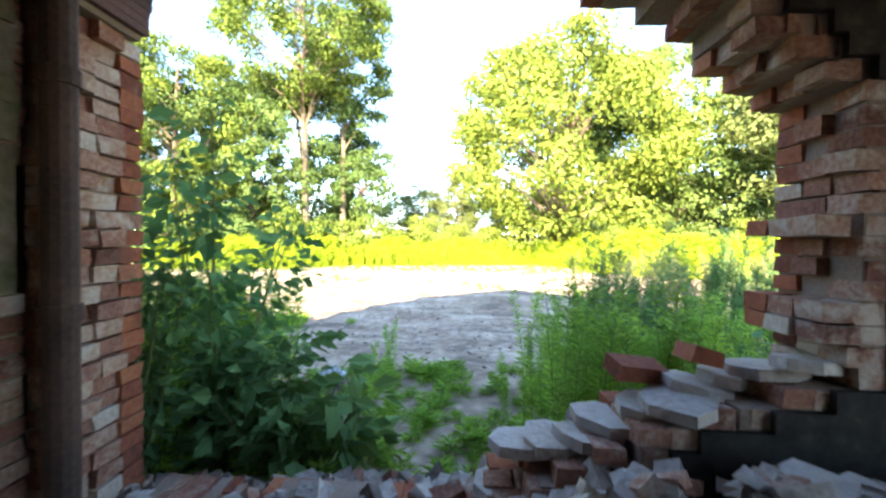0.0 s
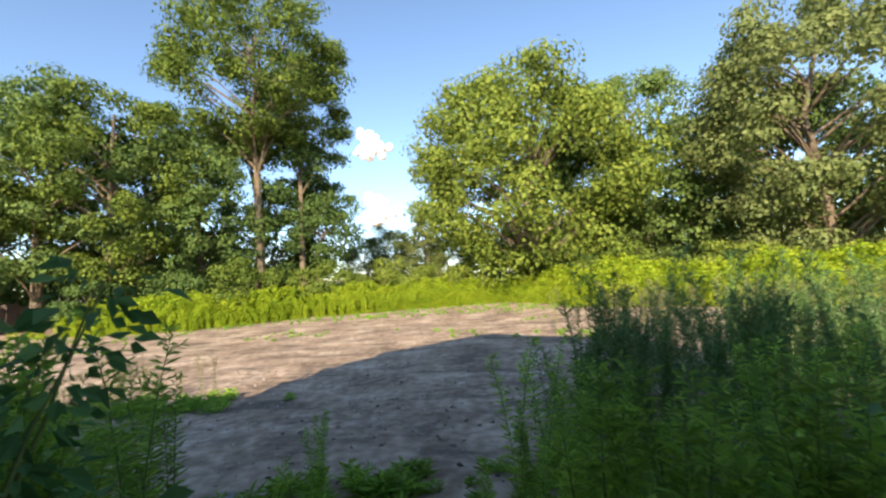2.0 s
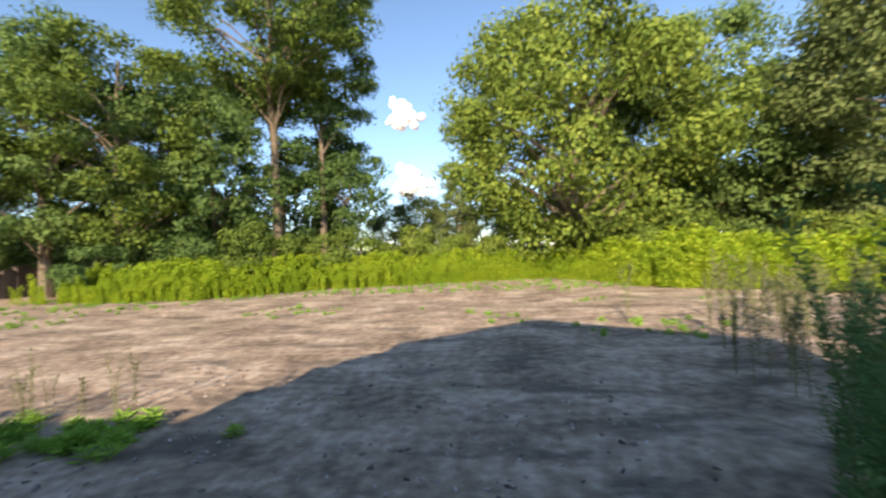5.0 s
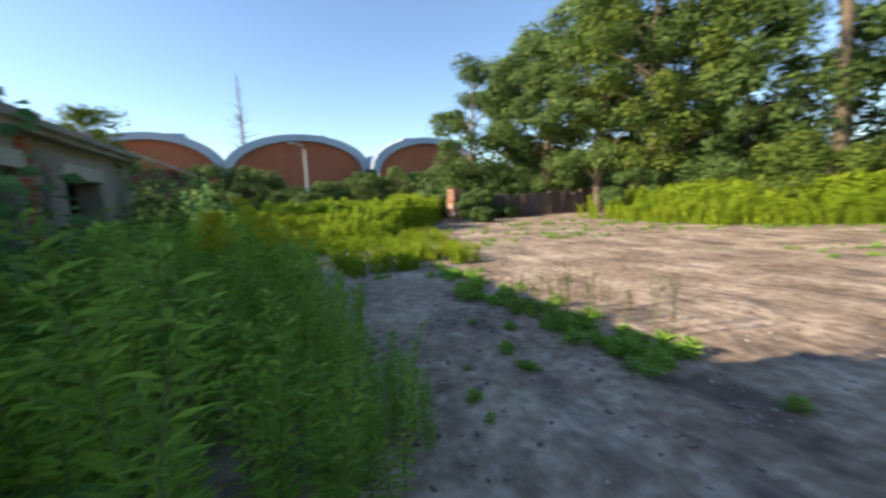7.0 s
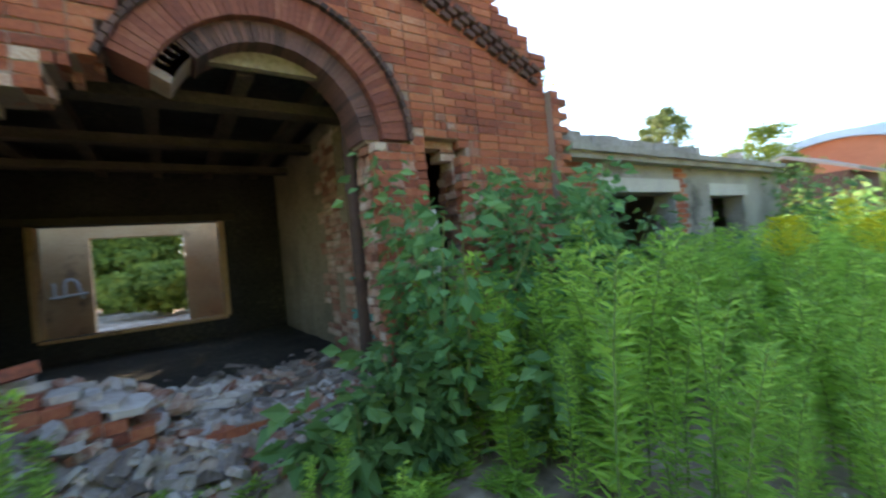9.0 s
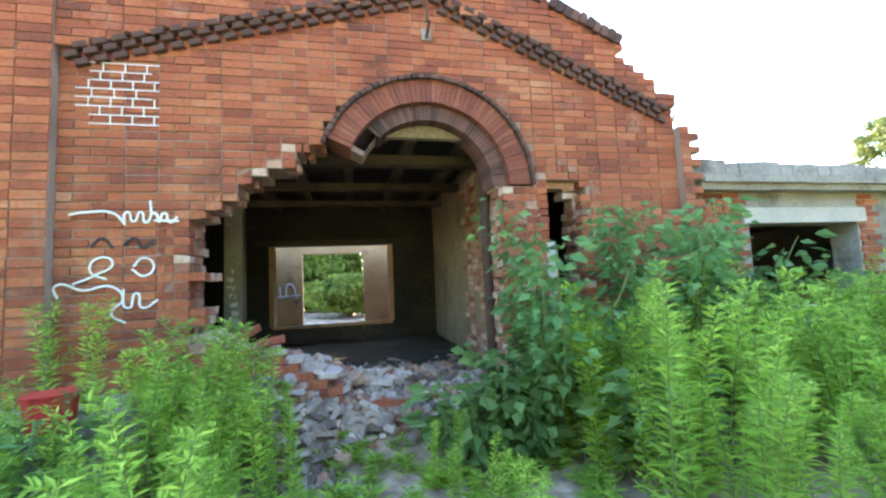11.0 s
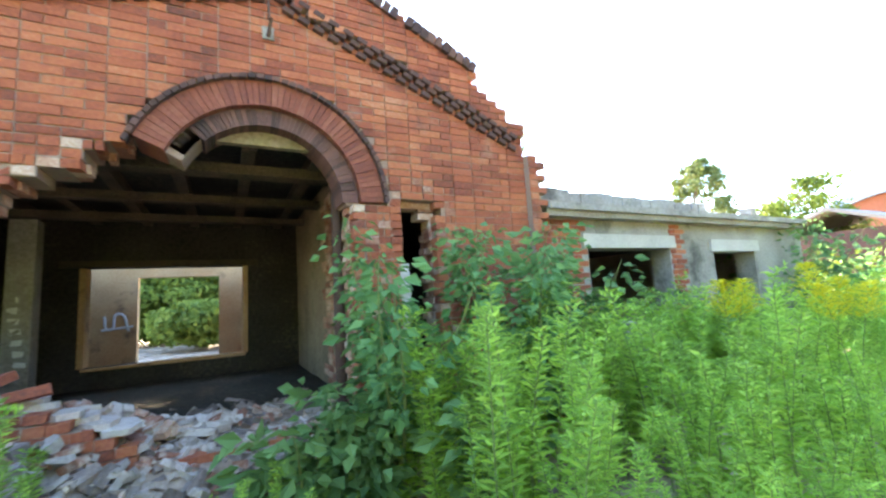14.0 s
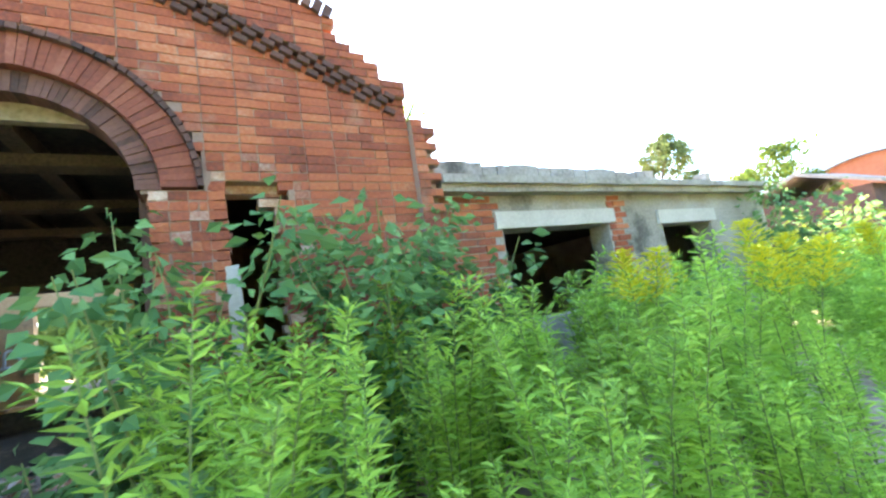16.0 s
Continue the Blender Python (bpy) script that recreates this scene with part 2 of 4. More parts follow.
# ---- mesh helpers ----
class Build:
    """Collects vertices and faces of one mesh."""

    def __init__(self):
        self.v, self.f = [], []

    def box(self, x0, x1, y0, y1, z0, z1, turn=None, chip=0.0):
        i = len(self.v)
        for z in (z0, z1):
            for x, y in ((x0, y0), (x1, y0), (x1, y1), (x0, y1)):
                p = Vector((x, y, z))
                if chip:
                    p += Vector((random.uniform(-chip, chip), random.uniform(-chip, chip), random.uniform(-chip, chip)))
                self.v.append(turn @ p if turn else p)
        self.f += [tuple(i + k for k in q) for q in ((3, 2, 1, 0), (4, 5, 6, 7), (0, 1, 5, 4), (1, 2, 6, 5), (2, 3, 7, 6), (3, 0, 4, 7))]

    def tube(self, pts, radii, sides=6):
        i = len(self.v)
        pts = [Vector(p) for p in pts]
        for k, p in enumerate(pts):
            d = (pts[min(k + 1, len(pts) - 1)] - pts[max(k - 1, 0)]).normalized()
            u = d.orthogonal().normalized()
            w = d.cross(u)
            for s in range(sides):
                a = 2 * math.pi * s / sides
                self.v.append(p + (u * math.cos(a) + w * math.sin(a)) * radii[k])
        for k in range(len(pts) - 1):
            for s in range(sides):
                a, b = i + k * sides + s, i + k * sides + (s + 1) % sides
                self.f.append((a, b, b + sides, a + sides))
        self.f.append(tuple(i + s for s in range(sides))[::-1])
        self.f.append(tuple(i + (len(pts) - 1) * sides + s for s in range(sides)))

    def prism(self, outline, y0, y1):
        """An outline in x, z pushed from y0 to y1."""
        i, n = len(self.v), len(outline)
        for y in (y0, y1):
            self.v += [Vector((x, y, z)) for x, z in outline]
        self.f.append(tuple(i + k for k in range(n)))
        self.f.append(tuple(i + n + k for k in range(n))[::-1])
        self.f += [(i + k, i + n + k, i + n + (k + 1) % n, i + (k + 1) % n) for k in range(n)]

    def leaf(self, p, d, up, length, width):
        """A pointed leaf, folded a little along its rib."""
        i = len(self.v)
        s = d.cross(up)
        s = s.normalized() if s.length > 1e-4 else d.orthogonal().normalized()
        nrm = s.cross(d).normalized()
        mid = p + d * length * 0.45
        self.v += [p, mid + s * width * 0.5 + nrm * width * 0.12, p + d * length - nrm * length * 0.12, mid - s * width * 0.5 + nrm * width * 0.12]
        self.f += [(i, i + 1, i + 2), (i, i + 2, i + 3)]

    def mesh(self, name, *materials):
        me = bpy.data.meshes.new(name)
        me.from_pydata([tuple(p) for p in self.v], [], self.f)
        for m in materials:
            me.materials.append(m)
        me.update()
        return me

    def thing(self, name, material, parent=None, label="", category="", group="", kind=""):
        ob = new(name, self.mesh(name, material))
        ob.parent = parent
        return tagged(ob, label, category, group, kind)


def base(name, x, y, z, label, category, group="", kind=""):
    """An empty that carries the parts of a thing."""
    ob = new(name)
    ob.location = (x, y, z)
    ob.empty_display_size = 0.1
    return tagged(ob, label, category, group, kind)


def rand_dir(up=0.0):
    d = Vector((random.gauss(0, 1), random.gauss(0, 1), random.gauss(0, 1) + up))
    return d.normalized() if d.length > 1e-5 else Vector((0, 0, 1))


# ---- ground ----
def ground_height(x, y):
    far = max(0.0, y - 14.0)
    h = 0.05 * noise.noise((x * 0.45, y * 0.45, 0)) + 0.02 * noise.noise((x * 1.9, y * 1.9, 3))
    if y < 0.6 and -0.9 < x < 3.4:                       # rubble bank in the breach and the floor behind it
        k = max(0.0, min(1.0, (0.6 - y) / 0.7))
        h += 0.36 * k
    return h + 0.012 * far


def sheet(name, xs, ys, height, material, label, category):
    b = Build()
    for y in ys:
        for x in xs:
            b.v.append(Vector((x, y, height(x, y))))
    n = len(xs)
    b.f = [(j * n + i, j * n + i + 1, (j + 1) * n + i + 1, (j + 1) * n + i) for j in range(len(ys) - 1) for i in range(n - 1)]
    ob = b.thing(name, material, None, label, category, "", "structure")
    ob.data.polygons.foreach_set("use_smooth", [True] * len(ob.data.polygons))
    return ob


def spread(a, b, step, reach):
    mid = list(np.arange(a, b, step))
    out = [b + (reach - b) * (k / 12) ** 2.2 for k in range(13)]
    low = [a - (reach + a) * (k / 12) ** 2.2 for k in range(12, 0, -1)]
    return [float(v) for v in low + mid + out]


sheet("ground", spread(-14, 10, 0.14, 2500), spread(-9, 20, 0.14, 2500), ground_height, M_EARTH,
      "trodden dry brown dirt yard with thin weeds and rubble", "ground")


# ---- the brick gable front, its breach, arch and slit ----
COURSE, BRICK = 0.077, 0.25
ARCH_Z = 2.41


def table(points, x):
    for (xa, za), (xb, zb) in zip(points, points[1:]):
        if xa <= x <= xb:
            return za + (zb - za) * (x - xa) / (xb - xa)
    return points[0][1] if x < points[0][0] else points[-1][1]


GABLE = [(-3.12, 2.8), (-2.95, 3.1), (-2.74, 3.45), (-2.70, 3.58), (-2.24, 3.80), (-2.20, 4.02), (0.0, 4.97), (3.7, 3.88)]
CORBEL = [(-2.76, 3.14), (0.0, 4.27), (3.10, 3.38)]
BREAK_TOP = [(0.0, 2.9), (0.7, 2.82), (1.10, 2.76), (1.30, 2.58), (1.62, 2.42), (1.95, 2.14), (2.10, 2.02)]
BREAK_SILL = [(-0.8, 0.36), (0.85, 0.38), (1.0, 0.62), (1.3, 0.72), (1.5, 0.84), (1.8, 0.93), (2.1, 1.05)]


def is_open(x, z):
    """Whether the front is broken or built open here."""
    wob = 0.05 * noise.noise((x * 7, z * 7, 5))
    if -0.66 < x < 0.66 and z >= ARCH_Z and x * x + (z - ARCH_Z) ** 2 < 0.66 ** 2:
        return True
    if -0.78 + wob < x < 2.08 + wob and z > table(BREAK_SILL, x) + wob:
        if x < 0.4 and z < ARCH_Z:
            return True
        if x >= 0.0 and z < table(BREAK_TOP, x) + wob:
            return True
    return -1.66 + wob < x < -1.22 + 0.5 * wob and 0.1 < z < 2.47


def is_wall(x, z):
    if x < -3.12 or x > 3.7 or z < -0.1 or z > table(GABLE, x) + 0.05 * noise.noise((x * 4, 0, 9)):
        return False
    r = math.hypot(x, z - ARCH_Z)
    if z >= ARCH_Z and 0.66 <= r < 1.10 and not (x > 0.6 and z < 2.78):
        return False                                     # kept for the arch rings
    return not is_open(x, z)


def near_edge(x, z):
    return any(is_open(x + dx, z + dz) for dx, dz in ((0.3, 0), (-0.3, 0), (0, 0.2), (0, -0.2), (0.2, 0.15), (0.2, -0.15)))


def proud(x, z):
    c = table(CORBEL, x)
    if x > 3.13 or x < -2.76:
        return 0.085
    return 0.065 if z > c + 0.13 else 0.0


def brick_mesh(name, w, h, d, material):
    """A brick with its front arrises worn off; its front lies at y = 0."""
    b, e = Build(), 0.006
    x, z = w / 2, h / 2
    for y, s in ((-d, 0.0), (-e, 0.0), (0.0, e)):
        b.v += [Vector((-x + s, y, -z + s)), Vector((x - s, y, -z + s)), Vector((x - s, y, z - s)), Vector((-x + s, y, z - s))]
    for k in (0, 4):
        b.f += [(k + i, k + 4 + i, k + 4 + (i + 1) % 4, k + (i + 1) % 4) for i in range(4)]
    b.f += [(8, 11, 10, 9), (0, 1, 2, 3)]
    return b.mesh(name, material)


facade_core, facade_rest, facade_raw, facade_inner, piece_spots = Build(), Build(), Build(), Build(), []
row = 0
z = 0.04
while z < 5.05:
    run = None
    xs = np.arange(-3.15, 3.75, 0.05)
    for x in list(xs) + [99.0]:                          # the mortar bed, course by course
        solid = x < 50 and is_wall(float(x), z)
        if solid and run is None:
            run = x
        if not solid and run is not None:
            ra, rb = (run + 0.05 if run > -3.0 else run), (x - 0.05 if x < 3.6 else 3.7)
            if rb > ra:
                facade_core.box(ra, rb, -0.385, -0.010, z - COURSE / 2, z + COURSE / 2)
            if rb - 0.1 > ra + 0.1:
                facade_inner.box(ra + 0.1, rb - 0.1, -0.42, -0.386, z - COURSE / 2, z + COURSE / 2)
            run = None
    x = -3.12 + (0.125 if row % 2 else 0.0)
    k = row
    while x < 3.7:
        w = BRICK if (k + row) % 2 or row % 2 == 0 else BRICK / 2
        w = min(w, 3.7 - x)
        if w < 0.02:
            break
        cx = x + w / 2
        edge = near_edge(cx, z)
        if not edge and is_wall(cx, z):
            j = random.uniform(-0.005, 0.006) + proud(cx, z)
            if j > 0.04:
                facade_core.box(cx - w / 2, cx + w / 2, -0.009, j - 0.012, z - COURSE / 2, z + COURSE / 2)
            if 1.0 < cx < 3.1 and 0.95 < z < 2.95 and w == BRICK:
                piece_spots.append((cx, j, z))
            else:
                facade_rest.box(cx - w / 2 + 0.005, cx + w / 2 - 0.005, -0.11, j, z - COURSE / 2 + 0.005, z + COURSE / 2 - 0.005, None, 0.003)
        if edge:                                         # broken halves, through the wall's whole thickness
            h = w / 2
            for c in (x + h / 2, x + h * 1.5):
                if not is_wall(c, z):
                    continue
                for y0 in (-0.13, -0.26, -0.392):
                    s0 = 0.0 if y0 > -0.2 else random.uniform(-0.03, 0.03)
                    j = proud(c, z) + random.uniform(-0.007, 0.004) if y0 > -0.2 else 0.0
                    (facade_rest if y0 > -0.2 and random.random() < 0.85 else facade_raw).box(c - h / 2 + 0.004 + s0, c + h / 2 - 0.004 + s0, y0, y0 + 0.13 + j, z - COURSE / 2 + 0.005, z + COURSE / 2 - 0.005, None, 0.006)
        x += w
        k += 1
    z += COURSE
    row += 1

wall_south = facade_core.thing("wall_south", M_MORTAR, None, "ruined red brick gable wall with a large ragged breach", "wall", "", "structure")
facade_inner.thing("inner_face", M_NEAR_BLACK, wall_south, "near-black inner face")
facade_rest.thing("brickwork", M_BRICK, wall_south, "weathered red brickwork", "", "", "stuff")
facade_raw.thing("broken_brickwork", M_RAW, wall_south, "raw broken brick and mortar edges", "", "", "stuff")
PIECE = brick_mesh("brick", BRICK - 0.012, COURSE - 0.012, 0.1, M_BRICK_PIECE)
for cx, j, cz in piece_spots[:300]:
    ob = new("brick", PIECE)
    ob.location = (cx, j, cz)
    ob.parent = wall_south

# arch rings
def ring(name, r0, r1, y0, y1, count, a0, a1, material, label):
    me = Build()
    half = (a1 - a0) / count / 2 * 0.93
    out = [(r * math.sin(t), r * math.cos(t)) for r, t in ((r0, -half), (r0, half), (r1, half), (r1, -half))]
    me.prism(out, y0, y1)
    data = me.mesh("voussoir", material)
    holder = base(name, 0, 0, ARCH_Z, label, "arch", "", "structure")
    for i in range(count):
        a = a0 + (a1 - a0) * (i + 0.5) / count
        ob = new("voussoir", data)
        ob.parent = holder
        ob.matrix_basis = pose(0, random.uniform(-0.006, 0.006), 0, 0, math.degrees(a), 0)
    return holder


ring("outer_arch", 0.83, 1.055, -0.39, 0.012, 50, -math.pi / 2, math.radians(66), M_ARCH, "weathered brick arch ring, broken off at one springing")
# the recessed ring has a darker brick ramp than the outer one
ring("inner_arch", 0.67, 0.82, -0.39, -0.055, 44, -math.pi / 2, math.radians(46), surface("dark_voussoir", [(0.2, (0.05, 0.035, 0.033)), (0.8, (0.20, 0.10, 0.08))], 3, 40, 0.9, 0.4, 0.006, "object"), "darker recessed inner brick arch ring")
hood = Build()
for i in range(44):
    a = -math.pi / 2 + (math.pi / 2 + math.radians(70)) * (i + 0.5) / 44
    hood.box(-0.03, 0.03, -0.05, 0.055, 1.06, 1.10, Matrix.Translation((0, 0, ARCH_Z)) @ pose(0, 0, 0, 0, math.degrees(a), 0), 0.004)
hood.thing("hood_mould", M_DARK_BRICK, None, "dark thin projecting brick hood mould over the arch", "moulding", "", "structure")
fill = Build()                                           # mortar behind the rings
for i in range(40):
    a = -math.pi / 2 + (math.pi / 2 + math.radians(64)) * (i + 0.5) / 40
    fill.box(-0.05, 0.05, -0.37, -0.07, 0.70, 1.12, Matrix.Translation((0, 0, ARCH_Z)) @ pose(0, 0, 0, 0, math.degrees(a), 0))
fill.thing("arch_backing", M_MORTAR, wall_south)

# stepped corbel table under the gable's slopes
for name, (xa, za), (xb, zb) in (("corbel_table", (-2.74, 3.15), (-0.02, 4.27)), ("corbel_table", (0.02, 4.27), (3.10, 3.38))):
    d = Vector((xb - xa, 0, zb - za))
    tilt = -math.degrees(math.atan2(d.z, d.x))
    holder = base(name, xa, 0, za, "dark stepped brick corbel table along the gable slope", "corbel", "", "structure")
    cb = brick_mesh("corbel_brick", 0.105, 0.055, 0.1, M_DARK_BRICK)
    n = int(d.length / 0.15)
    for i in range(n):
        for r, (dz, y) in enumerate(((0.0, 0.045), (0.075, 0.06), (0.135, 0.075))):
            s = (i + (0.5 if r == 1 else 0.0)) * 0.15 + 0.05
            if s > d.length:
                continue
            ob = new("corbel_brick", cb)
            ob.parent = holder
            ob.matrix_basis = pose(d.normalized().x * s, y, d.normalized().z * s + dz, 0, tilt, 0)

# coping bricks along the tops
cope = Build()
for x in np.arange(-2.18, 3.72, 0.085):
    x = float(x)
    if random.random() < 0.03:
        continue
    sl = -math.degrees(math.atan2(0.43 if x < 0 else -0.295, 1))
    cope.box(-0.041, 0.041, -0.40, 0.10 + random.uniform(-0.012, 0.012), -0.06, 0.06, Matrix.Translation((x, 0, table(GABLE, x) + 0.02)) @ pose(0, 0, 0, 0, sl, 0), 0.006)
cope.thing("coping", M_DARK_BRICK, None, "weathered brick-on-edge coping along the gable", "coping", "", "structure")

# recess and white plaster edge at the slit doorway
b = Build()
for i in range(5):
    b.box(-1.66, -1.60 + 0.10 * noise.noise((i, 3, 1)) + (0.12 if i > 2 else 0), -0.30, -0.12, 2.06 + i * COURSE, 2.06 + (i + 0.9) * COURSE, None, 0.006)
b.box(-1.66, -1.22, -0.30, -0.12, 2.40, 2.465, None, 0.004)
b.thing("slit_infill", M_RAW, wall_south, "brown broken infill at the head of the slit doorway")
b = Build()
for i in range(12):
    a = i / 11
    b.box(-1.245 - 0.05 * math.sin(a * 2.2), -1.20, -0.20, 0.012, 0.95 + a * 0.78, 0.95 + a * 0.78 + 0.075, None, 0.006)
b.thing("plaster_edge", M_PALE, wall_south, "chipped white plaster edge of the slit doorway")

# iron bracket under the apex
bracket = base("iron_bracket", -0.02, 0, 4.0, "rusted iron bracket hanging below the gable apex", "bracket")
b = Build()
b.tube([(0, 0.10, 0.42), (0, 0.10, 0.02)], [0.012, 0.012])
b.thing("rod", M_RUST, bracket)
b = Build()
b.box(-0.05, 0.05, 0.0, 0.02, -0.12, 0.0, None, 0.004)
b.thing("wall_plate", M_CONCRETE, bracket)
b = Build()
b.tube([(0.0, 0.02, -0.10), (-0.02, 0.12, 0.03)], [0.018, 0.014])
b.thing("arm", M_RUST, bracket)


# spray paint on the brick
def strokes(name, lines, width, material, label, y=0.016):
    """Sprayed or brushed paint: one flat stroke for each line."""
    holder = base(name, 0, 0, 0, label, "graffiti")
    for pts in lines:
        cu = bpy.data.curves.new("stroke", "CURVE")
        cu.dimensions, cu.bevel_depth, cu.bevel_resolution = "3D", width, 1
        sp = cu.splines.new("BEZIER")
        sp.bezier_points.add(len(pts) - 1)
        for bp, (x, z) in zip(sp.bezier_points, pts):
            bp.co, bp.handle_left_type, bp.handle_right_type = (x, 0, z), "AUTO", "AUTO"
        ob = new("stroke", cu)
        me = bpy.data.meshes.new_from_object(ob.evaluated_get(bpy.context.evaluated_depsgraph_get()))
        bpy.data.objects.remove(ob)
        me.materials.clear()
        me.materials.append(material)
        for v in me.vertices:
            v.co.y = y + v.co.y * 0.12
        new("stroke", me).parent = holder
    return holder


tag_a = [[(3.02, 2.12), (2.9, 2.14), (2.7, 2.13), (2.62, 2.05)], [(2.62, 2.03), (2.60, 2.14), (2.55, 2.06), (2.50, 2.14), (2.46, 2.05), (2.40, 2.13), (2.36, 2.05)],
         [(2.36, 2.05), (2.32, 2.13), (2.28, 2.05), (2.22, 2.10)], [(2.42, 2.12), (2.43, 2.24)], [(2.40, 2.07), (2.21, 2.06)]]
tag_b = [[(2.98, 1.55), (2.82, 1.62), (2.70, 1.72), (2.80, 1.76), (2.86, 1.66), (2.74, 1.58)], [(2.55, 1.68), (2.48, 1.75), (2.40, 1.70), (2.46, 1.60), (2.56, 1.66)],
         [(3.08, 1.44), (3.10, 1.54), (2.90, 1.50), (2.70, 1.52), (2.62, 1.42), (2.70, 1.30), (2.60, 1.22)], [(2.62, 1.50), (2.58, 1.34), (2.52, 1.46), (2.48, 1.34), (2.36, 1.40)]]
strokes("graffiti", tag_a, 0.012, M_WHITE, "white sprayed scrawl on the brick wall")
strokes("graffiti", tag_b, 0.011, M_WHITE, "white sprayed looping scrawl on the brick wall")
strokes("graffiti", [[(2.86, 1.85), (2.78, 1.92), (2.70, 1.84)], [(2.62, 1.86), (2.54, 1.92), (2.48, 1.84), (2.40, 1.90)]], 0.013, M_BLACKPAINT, "small black sprayed letters on brick")
lines = []
for i in range(8):                                       # white-pointed patch of joints
    zz = 2.898 + i * 0.0765
    xa, xb = 2.37 + (0.06 if i in (3, 6) else 0), 3.0 - (0.0 if i in (2, 3, 4) else 0.1)
    lines.append([(xa, zz), ((xa + xb) / 2, zz), (xb, zz)])
    if i < 7:
        for k in range(4):
            xx = xa + 0.04 + k * 0.165 + (0.08 if i % 2 else 0)
            if xx < xb:
                lines.append([(xx, zz), (xx, zz + 0.0765)])
strokes("pointed_joints", lines, 0.006, M_WHITE, "white-painted mortar joints in a brick patch", 0.012)


# ---- inside the ruin ----
def wall(name, x0, x1, y0, y1, z0, z1, holes, material, label, along="x"):
    """A wall with rectangular holes (a0, a1, z0, z1) along its length."""
    b = Build()
    cuts_a = sorted({x0 if along == "x" else y0, x1 if along == "x" else y1, *[v for h in holes for v in h[:2]]})
    cuts_z = sorted({z0, z1, *[v for h in holes for v in h[2:]]})
    for a, c in zip(cuts_a, cuts_a[1:]):
        for e, g in zip(cuts_z, cuts_z[1:]):
            if any(h[0] <= (a + c) / 2 <= h[1] and h[2] <= (e + g) / 2 <= h[3] for h in holes):
                continue
            if along == "x":
                b.box(a, c, y0, y1, e, g)
            else:
                b.box(x0, x1, a, c, e, g)
    return b.thing(name, material, None, label, "wall", "", "structure")


side = wall("wall_west", -1.20, -0.90, -4.5, -0.40, -0.1, 3.3, [], M_MOSSWALL, "stained and mossy plastered side wall of the passage", "y")
courses = Build()
for r in range(34):                                      # bare brick near the breach
    zz = 0.30 + r * 0.077
    y = -0.41
    while y > -1.9 - 0.5 * noise.noise((r * 0.4, 1, 1)):
        if noise.noise((y * 1.5, zz * 1.5, 2)) > -0.22:
            courses.box(-0.905, -0.882 + random.uniform(-0.008, 0.008), y - 0.235, y, zz, zz + 0.063, None, 0.006)
        y -= 0.25
courses.thing("brickwork", M_RAW, side, "bare brick with plaster and paint remnants", "", "", "stuff")
b = Build()
for k in range(26):
    yy, zz = random.uniform(-1.15, -0.5), random.gauss(0.95, 0.16)
    b.box(-0.885, -0.872, yy - random.uniform(0.04, 0.12), yy, zz, zz + random.uniform(0.03, 0.06), None, 0.006)
b.thing("graffiti", M_TEAL, None, "teal sprayed paint remnants on the brick", "graffiti")
b = Build()
for k in range(9):
    zz = 1.85 + k * 0.14
    b.box(-0.89, -0.868, -1.3 + 0.3 * noise.noise((k, 7, 1)), -0.45, zz, zz + 0.136, None, 0.012)
b.thing("plaster_remnant", M_MOSSWALL, side, "peeling pale plaster remnant")
pipe = base("drain_pipe", -0.70, -0.45, 0.3, "rusted iron pipe standing in the wall corner", "pipe")
b = Build()
b.tube([(0, 0, 0), (0.0, 0, 2.75)], [0.055, 0.055], 12)
b.thing("shaft", M_RUST, pipe)
for zz in (0.9, 1.75):
    b = Build()
    b.tube([(0, 0, zz), (0, 0, zz + 0.06)], [0.066, 0.066], 12)
    b.thing("collar", M_RUST, pipe)

# its hole is added out of view, letting daylight onto wall_west
wall("wall_east", 3.35, 3.70, -8.0, -0.40, -0.1, 3.3, [(-2.9, -1.1, 0.9, 2.4)], M_NEAR_BLACK, "near-black side wall with an unseen opening added for light", "y")
partition = wall("wall_partition", -1.2, 3.35, -4.75, -4.5, -0.1, 3.3, [(0.0, 2.27, 0.72, 2.27)], M_NEAR_BLACK, "near-black partition with a wide opening")
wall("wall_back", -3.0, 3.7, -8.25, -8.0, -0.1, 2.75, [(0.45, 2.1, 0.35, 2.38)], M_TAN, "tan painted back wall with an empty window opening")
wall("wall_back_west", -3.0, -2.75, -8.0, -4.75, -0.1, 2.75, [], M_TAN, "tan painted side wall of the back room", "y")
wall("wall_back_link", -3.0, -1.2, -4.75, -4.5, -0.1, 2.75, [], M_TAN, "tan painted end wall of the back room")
wall("wall_cellar", -2.95, -2.75, -4.5, -0.40, -0.1, 3.1, [], M_NEAR_BLACK, "near-black wall behind the slit", "y")
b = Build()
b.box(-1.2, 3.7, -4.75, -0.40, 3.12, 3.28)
b.thing("ceiling", M_NEAR_BLACK, None, "near-black board ceiling of the passage", "ceiling", "", "structure")
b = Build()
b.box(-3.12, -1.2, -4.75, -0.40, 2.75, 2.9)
b.thing("ceiling_west", M_NEAR_BLACK, None, "near-black ceiling behind the slit", "ceiling", "", "structure")
# added cover over the unroofed back room, dims it; a strip stays open
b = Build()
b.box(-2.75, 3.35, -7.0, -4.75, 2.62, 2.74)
b.thing("sky_cover_back", M_TAN, None, "added cover that cuts skylight in the back room", "ceiling", "", "structure")
beam = Build()
beam.box(-0.055, 0.055, -4.1, 0.0, 0.0, 0.16, None, 0.012)
beam_data = beam.mesh("ceiling_beam", M_TIMBER)
